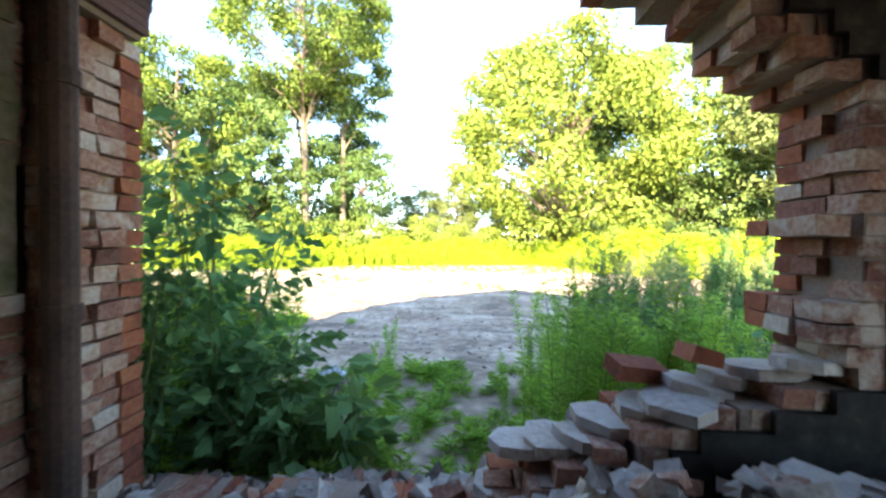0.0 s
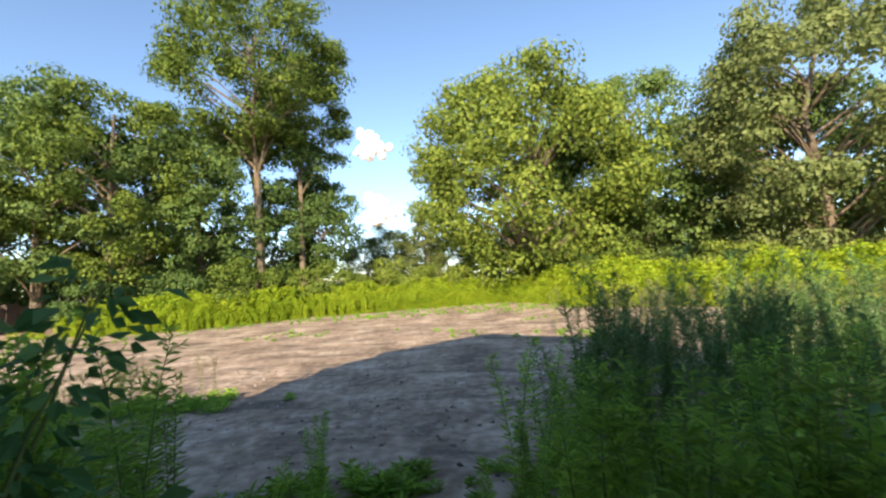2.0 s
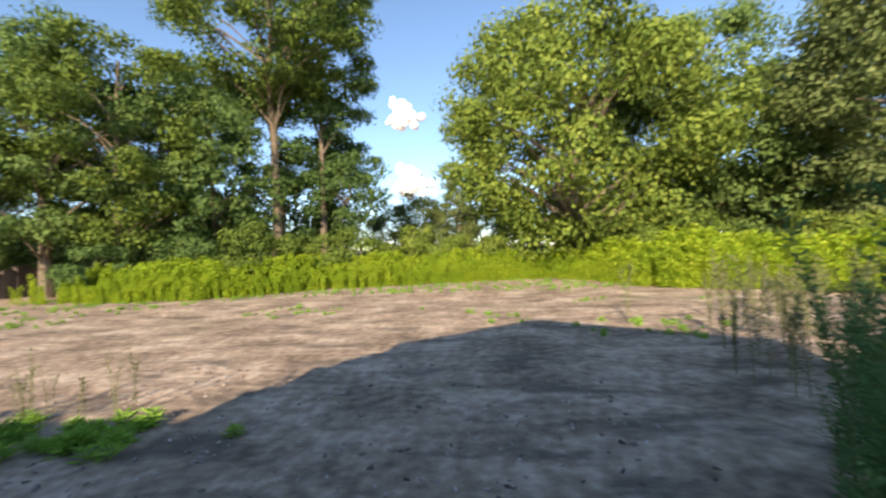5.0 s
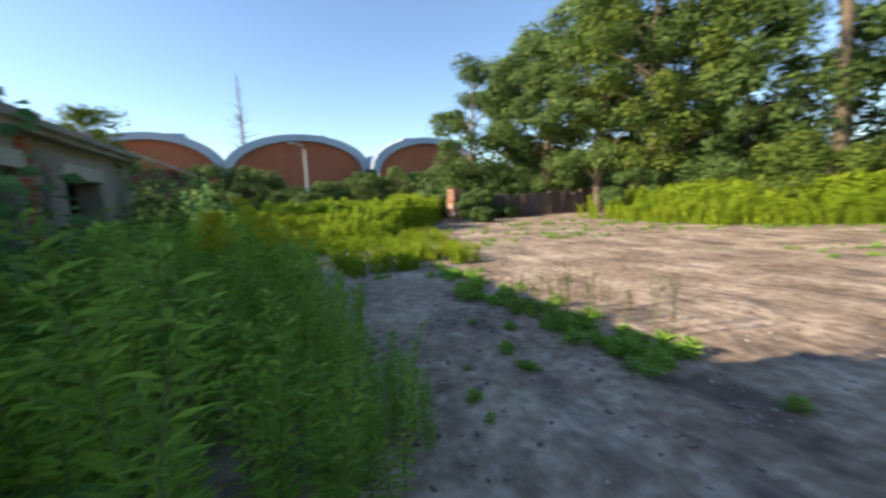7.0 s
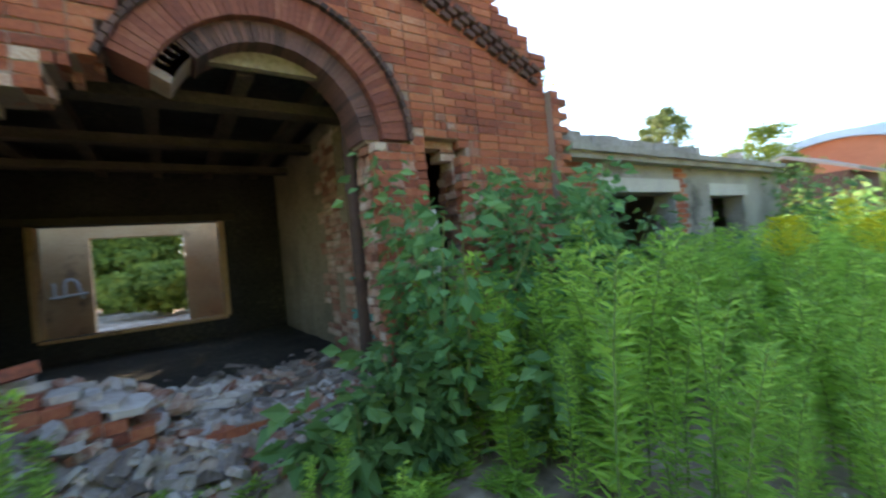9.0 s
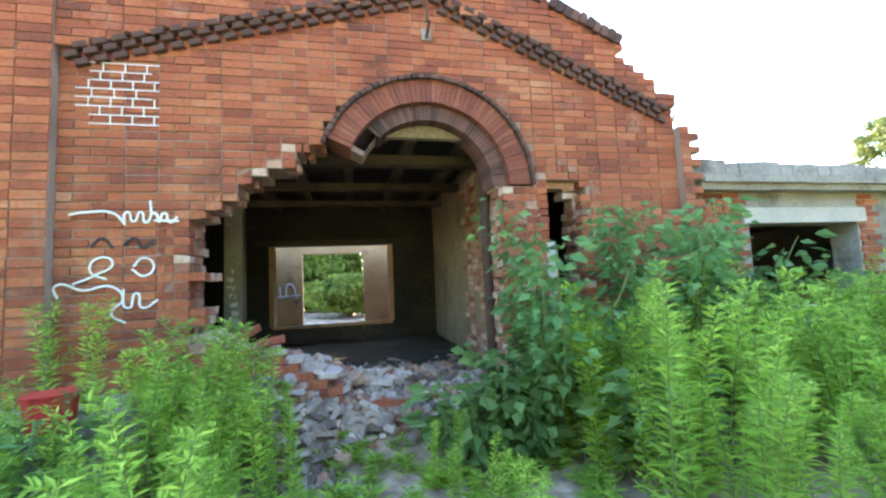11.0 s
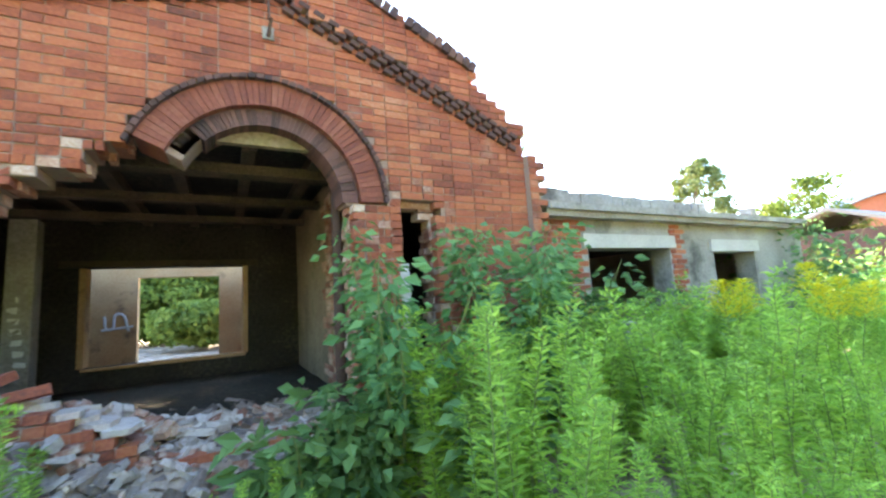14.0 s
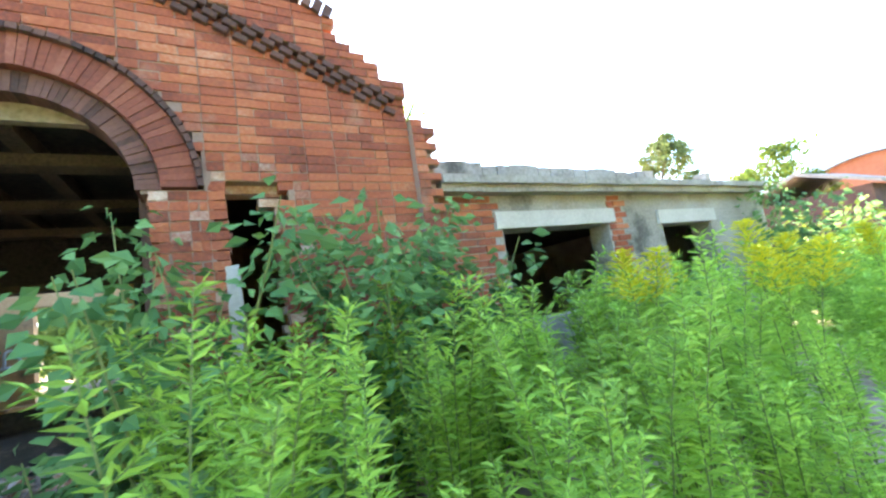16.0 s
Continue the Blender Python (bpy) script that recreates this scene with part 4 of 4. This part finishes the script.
for k in range(120):
    x = random.uniform(-4.3, -2.5)
    plant(DRYWEED, x * 0.9 - 0.2, random.uniform(4.9, 6.0), random.uniform(0.4, 0.6)) if k % 7 == 0 else plant(DRYWEED, random.uniform(3.9, 11.5), random.uniform(6.0, 11.5), random.uniform(0.8, 1.1))

# the yellow field beyond the yard
EDGE = [(-14.0, 16.5), (-9.0, 16.8), (-5.5, 19.0), (0.0, 21.0), (5.0, 22.0), (8.0, 16.5), (14.0, 12.5), (26.0, 10.5)]
spots = []
for _ in range(5200):
    x = random.uniform(-13, 26) if random.random() < 0.9 else random.gauss(-12, 1.5)
    y = table(EDGE, x) + abs(random.gauss(0, 2.3)) + 0.5 * noise.noise((x, 1, 1))
    front = min(1.0, (y - table(EDGE, x)) / 1.6) + (0.5 if x > 7 else 0.0)
    spots.append((x, y, (0.45 + 0.55 * max(0.0, front)) * random.uniform(0.7, 1.2) * (1 + 0.35 * noise.noise((x * 0.5, y * 0.3, 3)))))
for _ in range(2600):
    x = random.uniform(-30, -11)
    y = random.uniform(2.2, 4.4 + (-11 - x) * 0.66) + 0.8 * noise.noise((x * 0.6, 4, 2))
    rise = max(0.22, min(1.0, (-10.0 - x) / 7.0))
    spots.append((x, y, rise * random.uniform(0.55, 1.1) * (1 + 0.45 * noise.noise((x * 0.5, y * 0.5, 3)))))
for _ in range(1100):                                    # low sunlit growth where the yard ends
    x = random.uniform(-15, -7.5)
    y = random.uniform(3.6, 6.4 + 0.28 * (-7.5 - x))
    if noise.noise((x * 0.6, y * 0.8, 6)) > -0.15:
        spots.append((x, y, random.uniform(0.12, 0.34)))
merged("field_goldenrod", "sunlit yellow-green goldenrod field", "weeds", FIELD, spots, M_FIELD)
spots = []
for _ in range(2400):                                    # thin growth creeping over the dirt
    x, y = random.uniform(-16, 8), random.uniform(3.0, 22)
    dens = noise.noise((x * 0.35, y * 0.35, 8)) + 0.5 * noise.noise((x * 1.2, y * 1.2, 4))
    rim = abs(y - (5.25 + 0.25 * noise.noise((x, 0, 0)))) < 0.35 and -7.5 < x < -2.0
    if rim and random.random() < 0.8:
        spots.append((x, y, random.uniform(0.5, 1.2)))
    elif dens > 0.42 or y > 17 or x < -9 and random.random() < 0.5:
        spots.append((x, y, random.uniform(0.35, 0.9)))
for _ in range(90):
    x, y = random.uniform(-7.0, -2.0), 5.25 + random.gauss(0, 0.22) + 0.06 * (x + 4)
    spots.append((x, y, random.uniform(0.6, 1.2)))
for _ in range(160):
    x, y = random.uniform(-0.9, 2.6), random.uniform(0.3, 2.8)
    spots.append((x, y, random.uniform(0.5, 1.3)))
merged("low_growth", "thin low green weeds creeping over the dirt", "weeds", TUFT, spots, M_WEED)


# ---- shrubs and trees ----
FINER = 1.9                                              # leaves in a clump


def limb(b, p, d, length, r, steps, wander):
    pts, rad = [p], [r]
    for k in range(steps):
        d = (d + rand_dir() * wander).normalized()
        p = p + d * length / steps
        pts.append(p)
        rad.append(r * (1 - 0.8 * (k + 1) / steps))
    b.tube(pts, rad, 6)
    return pts, d


def clump(b, c, r, count, size, flat=0.6):
    count, size = int(count * FINER), size * 0.66
    """Leaves over a tuft, facing outwards and up."""
    for _ in range(count):
        n = rand_dir(0.35)
        p = c + Vector((n.x * r, n.y * r, n.z * r * flat)) * random.uniform(0.45, 1.08)
        d = (n.cross(rand_dir()) + n * 0.25 - UP * 0.25).normalized()
        s = size * random.uniform(0.6, 1.3)
        b.leaf(p, d, n, s, s * 0.72)


def tree(name, x, y, h, radius, low, material, label, clumps=90, per=75, leaf=0.34, trunk=0.22, group="trees round the yard", tall=None, category="tree", clump_r=0.19, lift=0.0):
    """A tapered trunk that forks into limbs, and a crown of leafy clumps with gaps."""
    z0 = ground_height(x, y) - 0.1
    holder = base(name, x, y, z0, label, category, group)
    b, crown = Build(), Build()
    top = h * 0.86
    pts = [Vector((0.25 * noise.noise((x, k, 1)) * k, 0.25 * noise.noise((y, k, 5)) * k, top * k / 6)) for k in range(7)]
    b.tube(pts, [trunk * (1.25 if k == 0 else 1 - 0.13 * k) for k in range(7)], 8)
    mid, half = (low + h) / 2, (h - low) / 2
    for k in range(clumps):
        u = rand_dir(0.1)
        f = random.uniform(0.55, 1.0) ** 0.6
        squeeze = 1.0 if tall is None else tall
        w = 1.0 + 0.28 * noise.noise((u.x * 2 + x, u.y * 2 + y, u.z * 2))
        c = Vector((u.x * radius * f * w * squeeze, u.y * radius * f * w * squeeze, mid + u.z * half * f * w + lift))
        if k % 4 == 0:
            s = min(max(c.z - radius * 0.5, low * 0.7), top * 0.95)
            i = min(5, int(s / top * 6))
            p0 = pts[i].lerp(pts[i + 1], s / top * 6 - i)
            d = c - p0
            b.tube([p0, p0 + d * 0.5 + UP * d.length * 0.08, c], [trunk * 0.3, trunk * 0.18, trunk * 0.05], 5)
        clump(crown, c, max(radius * clump_r, min(0.8, radius * 0.36)) * random.uniform(0.7, 1.35), per, leaf)
    b.thing("trunk", M_BARK, holder)
    crown.thing("crown", material, holder)
    return holder


random.seed(5)
tree("maple_tree", 6.8, 23.5, 13.6, 6.7, 1.2, M_TREE, "broad round green maple in evening sun", 230, 127, 0.336, 0.4)
tree("tall_tree", -8.8, 23.0, 19.0, 5.0, 9.5, M_TREE, "tall tree with a bare forked trunk and high crown", 140, 120, 0.288, 0.3)
tree("tall_tree", -7.0, 25.0, 17.0, 2.8, 8.0, M_TREE_B, "slender tall tree with a bare trunk", 70, 112, 0.272, 0.22)
tree("leafy_tree", -6.3, 26.5, 9.0, 2.4, 2.2, M_TREE_B, "dark green leafy tree at the wood's edge", 60, 112, 0.272, 0.2)
tree("leafy_tree", -12.0, 22.5, 10.5, 3.6, 1.0, M_TREE_B, "leafy green tree at the wood's edge", 90, 120, 0.272, 0.22)
tree("leafy_tree", -14.8, 20.0, 12.5, 3.8, 2.0, M_TREE, "leafy green tree with a pale trunk", 100, 120, 0.272, 0.25)
tree("leafy_tree", -17.8, 19.5, 12.2, 4.0, 2.2, M_TREE_B, "leafy green tree with a pale trunk", 110, 120, 0.272, 0.25)
tree("leafy_tree", -21.2, 18.3, 10.8, 3.2, 1.6, M_TREE_B, "leafy green tree behind the retaining wall", 95, 120, 0.272, 0.22)
tree("leafy_tree", -24.3, 15.0, 9.8, 2.3, 1.0, M_TREE_B, "rounded green tree behind the retaining wall", 70, 120, 0.272, 0.2)
tree("leafy_tree", -10.5, 27.0, 13.0, 4.5, 1.0, M_TREE_B, "dark green tree deeper in the wood", 90, 112, 0.320, 0.25)
tree("leafy_tree", -16.5, 25.5, 14.0, 5.0, 1.0, M_TREE_B, "dark green tree deeper in the wood", 90, 112, 0.336, 0.25)
tree("leafy_tree", -23.5, 22.0, 13.0, 5.0, 1.0, M_TREE_B, "dark green tree deeper in the wood", 90, 112, 0.336, 0.25)
tree("pale_tree", 19.5, 18.0, 14.5, 5.2, 1.0, M_TREE_PALE, "grey-green tall tree in evening sun", 220, 120, 0.304, 0.3)
tree("leafy_tree", 13.6, 25.0, 14.0, 4.6, 1.0, M_TREE_B, "dark green tree beside the maple", 100, 120, 0.304, 0.25)
tree("leafy_tree", 11.5, 29.0, 12.0, 5.5, 0.5, M_TREE_B, "dark green tree deeper in the wood", 120, 112, 0.336, 0.25)
tree("leafy_tree", 17.5, 25.0, 12.0, 5.0, 0.5, M_TREE_B, "dark green tree deeper in the wood", 110, 112, 0.336, 0.25)
tree("leafy_tree", 26.0, 14.0, 12.5, 5.0, 1.0, M_TREE, "green tree at the field's edge", 110, 112, 0.320, 0.3)
tree("leafy_tree", 24.0, 25.0, 13.0, 6.0, 1.0, M_TREE_B, "dark green tree deeper in the wood", 110, 112, 0.352, 0.3)
for x, y, h, r in ((-2.6, 36.0, 6.4, 2.2), (0.6, 35.0, 7.6, 1.5), (-5.2, 38.0, 5.6, 2.4), (-0.8, 39.0, 5.2, 2.2), (2.4, 37.0, 5.6, 2.2)):
    tree("slender_tree", x, y, h, r, 0.3, M_TREE_PALE, "pale brushy tree in the gap of the wood", 80, 70, 0.24, 0.1, "pale trees in the gap", None, "tree", 0.36)
for x, y, h, r in ((-11.5, 20.8, 2.6, 1.7), (-8.5, 20.8, 3.0, 1.8), (-5.2, 22.6, 2.6, 1.9), (-2.0, 24.5, 2.8, 2.0), (1.5, 24.5, 2.6, 1.8), (-14.6, 18.6, 2.2, 1.3), (11.0, 21.5, 2.8, 2.0), (15.5, 18.5, 2.6, 1.8),
                   (-23.4, 13.2, 2.2, 1.0), (-22.2, 16.4, 2.6, 1.4), (-20.9, 13.4, 1.7, 0.9), (-20.3, 15.0, 0.8, 0.6), (-21.6, 18.6, 1.9, 1.2), (-18.6, 12.6, 0.9, 0.5), (9.0, 20.6, 2.2, 1.5)):
    tree("undergrowth_bush", x, y, h, r, 0.1, M_TREE if x > -10 else M_TREE_B, "leafy green bush at the wood's edge", 34, 105, 0.208, 0.05, "bushes at the wood's edge", None, "bush", 0.28)
for x, y, h, r in ((-46, -12, 4.0, 2.6), (-44, -7.5, 4.4, 2.6), (-43, -2.2, 5.0, 2.9), (-43, 1.6, 4.8, 2.6), (-45, 8.0, 3.4, 2.0), (-44, 12.0, 4.2, 2.4), (-43, 16.0, 4.4, 2.6), (-41, 20.0, 4.6, 2.4), (-36, -1.0, 2.4, 1.6), (-36, 6, 2.2, 1.6)):
    tree("far_bush", x, y, h, r, 0.1, M_TREE_B, "dark rounded bush before the halls", 46, 90, 0.336, 0.08, "bushes before the halls", None, "bush", 0.3)
tree("roadside_tree", -24.8, -5.6, 6.4, 2.1, 1.2, M_TREE, "sunlit green tree behind the annex roof", 50, 90, 0.256, 0.14, "trees behind the annex")
tree("roadside_tree", -20.0, -7.6, 7.6, 1.2, 3.6, M_TREE_PALE, "small pale green tree behind the annex roof", 40, 90, 0.224, 0.12, "trees behind the annex")
# window greenery; the tall ones are added height to keep sun off the floor
for x, y, h, r in ((0.5, -20, 9.2, 4.0), (5, -21, 9.0, 4.0), (-4, -21, 9.0, 4.0), (-1.0, -17, 7.6, 3.0), (2.4, -15.5, 3.0, 1.8), (1.0, -11.5, 1.5, 1.1)):
    tree("back_tree", x, y, h, r, 0.4, M_TREE, "green trees behind the empty window, also blocking the low sun", 80, 105, 0.288, 0.2, "trees behind the ruin")
wood = Build()                                           # the wood beyond, past counting
for _ in range(1500):
    a = random.uniform(-0.9, 1.75)
    d = random.uniform(34, 60)
    x, y = -d * math.sin(a), d * math.cos(a)
    gap = abs(a - 0.06) < 0.2
    z = random.uniform(0.2, 0.6 if gap else 6.5 if a < 0 else 4.5) if a < 1.05 else random.uniform(0.2, 2.2)
    if a > 1.15 and d < 50:
        continue
    clump(wood, Vector((x, y, z)), random.uniform(1.2, 2.2), 60, 0.5, 0.8)
wood.thing("far_wood", M_TREE_B, None, "dense dark green wood beyond the field", "wood", "", "stuff")
bare = base("bare_tree", -66, 0.2, 0, "tall leafless dead conifer behind the halls", "tree")
b = Build()
b.tube([(0, 0, 0), (0, 0.1, 9), (0.1, 0, 19.5)], [0.35, 0.22, 0.05], 6)
for k in range(46):
    z = 8.5 + 10.5 * random.random()
    a = random.uniform(0, 6.28)
    ln = (20 - z) * 0.32 * random.uniform(0.5, 1.1)
    b.tube([(0, 0, z), (math.cos(a) * ln, math.sin(a) * ln, z + 0.25 * ln)], [0.06, 0.02], 4)
b.thing("trunk", M_BARK, bare)


def shrub(name, x, y, h, r, count, leaf, material, label, stems=6, low=0.15, z=None):
    """A shrub: several stems from the base, with broad leaves set along them."""
    holder = base(name, x, y, (ground_height(x, y) - 0.03) if z is None else z, label, "shrub", "shrubs by the ruin")
    b, c = Build(), Build()
    tips = []
    for k in range(stems):
        a = 6.28 * k / stems + random.random()
        d = Vector((math.cos(a) * r / h, math.sin(a) * r / h, 1)).normalized()
        pts, _ = limb(b, Vector((0, 0, 0)), d, h * random.uniform(0.75, 1.05), 0.016, 6, 0.12)
        tips.append(pts)
    for _ in range(count):
        pts = random.choice(tips)
        i = random.randrange(1, 6)
        p = pts[i].lerp(pts[i + 1], random.random())
        if p.z < low * h:
            continue
        n = rand_dir(0.9)
        q = p + Vector((random.gauss(0, 1), random.gauss(0, 1), random.gauss(0, 0.6))) * r * 0.24
        d = Vector((q.x - p.x, q.y - p.y, -0.02 * h)) + rand_dir() * 0.05
        s = leaf * random.uniform(0.6, 1.3)
        c.leaf(q, d.normalized(), n, s, s * 0.62)
    b.thing("stem", M_STEM, holder)
    c.thing("leaves", material, holder)
    return holder


random.seed(21)
shrub("sapling", -2.2, 0.6, 2.25, 0.42, 2200, 0.095, M_SHRUB, "leafy green ash-leaved sapling by the slit doorway", 7)
shrub("broadleaf_bush", -0.55, 0.7, 0.95, 0.40, 950, 0.125, M_WEED_DARK, "dark broad-leaved bush at the foot of the pier", 8, 0.05)
shrub("broadleaf_bush", -1.3, 1.15, 0.95, 0.4, 450, 0.14, M_WEED_DARK, "dark broad-leaved bush in the weeds", 7, 0.05)
shrub("sapling", -0.85, 0.75, 2.3, 0.40, 760, 0.115, M_SHRUB, "young sapling with light green leaves beside the breach", 6, 0.2)
shrub("climbing_vine", -0.92, 0.10, 1.75, 0.22, 420, 0.09, M_WEED_DARK, "vine climbing the broken pier", 5, 0.05)
shrub("broadleaf_bush", -2.9, 0.5, 1.9, 0.5, 900, 0.12, M_WEED_DARK, "dark leafy bush against the annex", 7, 0.1)
shrub("broadleaf_bush", -5.0, 0.6, 1.5, 0.6, 700, 0.13, M_WEED_DARK, "dark leafy bush against the annex", 7, 0.1)
shrub("climbing_vine", -9.2, 0.05, 2.6, 0.7, 900, 0.13, M_WEED_DARK, "dark vine hanging over the annex cornice", 7, 0.1)
shrub("broadleaf_bush", -0.15, 0.62, 0.75, 0.32, 260, 0.16, M_WEED_DARK, "low broad-leaved plant in the rubble", 6, 0.05)
shrub("broadleaf_bush", 2.9, 1.1, 0.9, 0.5, 420, 0.13, M_SHRUB, "low green bush before the brick wall", 6, 0.05)
shrub("roof_weed", -2.9, -0.15, 0.45, 0.2, 90, 0.06, M_WEED, "small weed growing on the broken gable", 4, 0.1, 3.05)

shrub("broadleaf_bush", -9.9, 0.5, 2.3, 0.8, 1100, 0.13, M_SHRUB, "tall leafy bush at the annex end", 8, 0.05)
shrub("broadleaf_bush", -11.4, 0.2, 2.1, 0.9, 1000, 0.14, M_TREE, "sunlit green bush beyond the annex", 8, 0.05)

# litter
b = Build()
for k in range(26):
    d = rand_dir()
    b.leaf(Vector((0, 0, 0.07)) + d * 0.07, d.cross(rand_dir()).normalized(), d, 0.16, 0.13)
b.thing("plastic_bag", M_BAG, None, "crumpled white plastic bag among the weeds", "litter").location = (-0.55, 2.25, ground_height(-0.55, 2.25))
b = Build()
b.tube([(0, 0, 0), (0, 0, 0.05), (0, 0, 0.24), (0, 0, 0.27)], [0.10, 0.13, 0.15, 0.16], 12)
b.thing("red_bucket", M_RED, None, "faded red plastic bucket in the weeds", "bucket").location = (2.75, 0.6, 0.55)
b = Build()
b.box(2.2, 3.75, 0.0, 0.55, -0.1, 0.66, None, 0.03)
b.thing("plinth", M_CONCRETE, None, "low broken concrete plinth at the wall's foot", "plinth", "", "structure")

# a small cloud in the gap of the wood
b = Build()
for k in range(60):
    c = Vector((random.gauss(0, 11), random.gauss(0, 5), abs(random.gauss(0, 12)) + 0.25 * k))
    r = random.uniform(3, 8)
    o = len(b.v)
    for i in range(7):
        for j in range(10):
            t, p = math.pi * i / 6, 2 * math.pi * j / 10
            n = Vector((math.sin(t) * math.cos(p), math.sin(t) * math.sin(p), math.cos(t)))
            b.v.append(c + n * r * (1 + 0.12 * noise.noise(n * 2 + c)))
    for i in range(6):
        for j in range(10):
            b.f.append((o + i * 10 + j, o + (i + 1) * 10 + j, o + (i + 1) * 10 + (j + 1) % 10, o + i * 10 + (j + 1) % 10))
cloud = b.thing("cloud", M_CLOUD, None, "small white puffy cloud", "cloud", "", "structure")
cloud.data.polygons.foreach_set("use_smooth", [True] * len(cloud.data.polygons))
cloud.location = (-76, 596, 184)
low_cloud = tagged(new("cloud", cloud.data), "soft white cloud bank low over the wood", "cloud", "", "structure")
low_cloud.matrix_world = pose(-72, 640, 92) @ Matrix.Scale(1.15, 4)
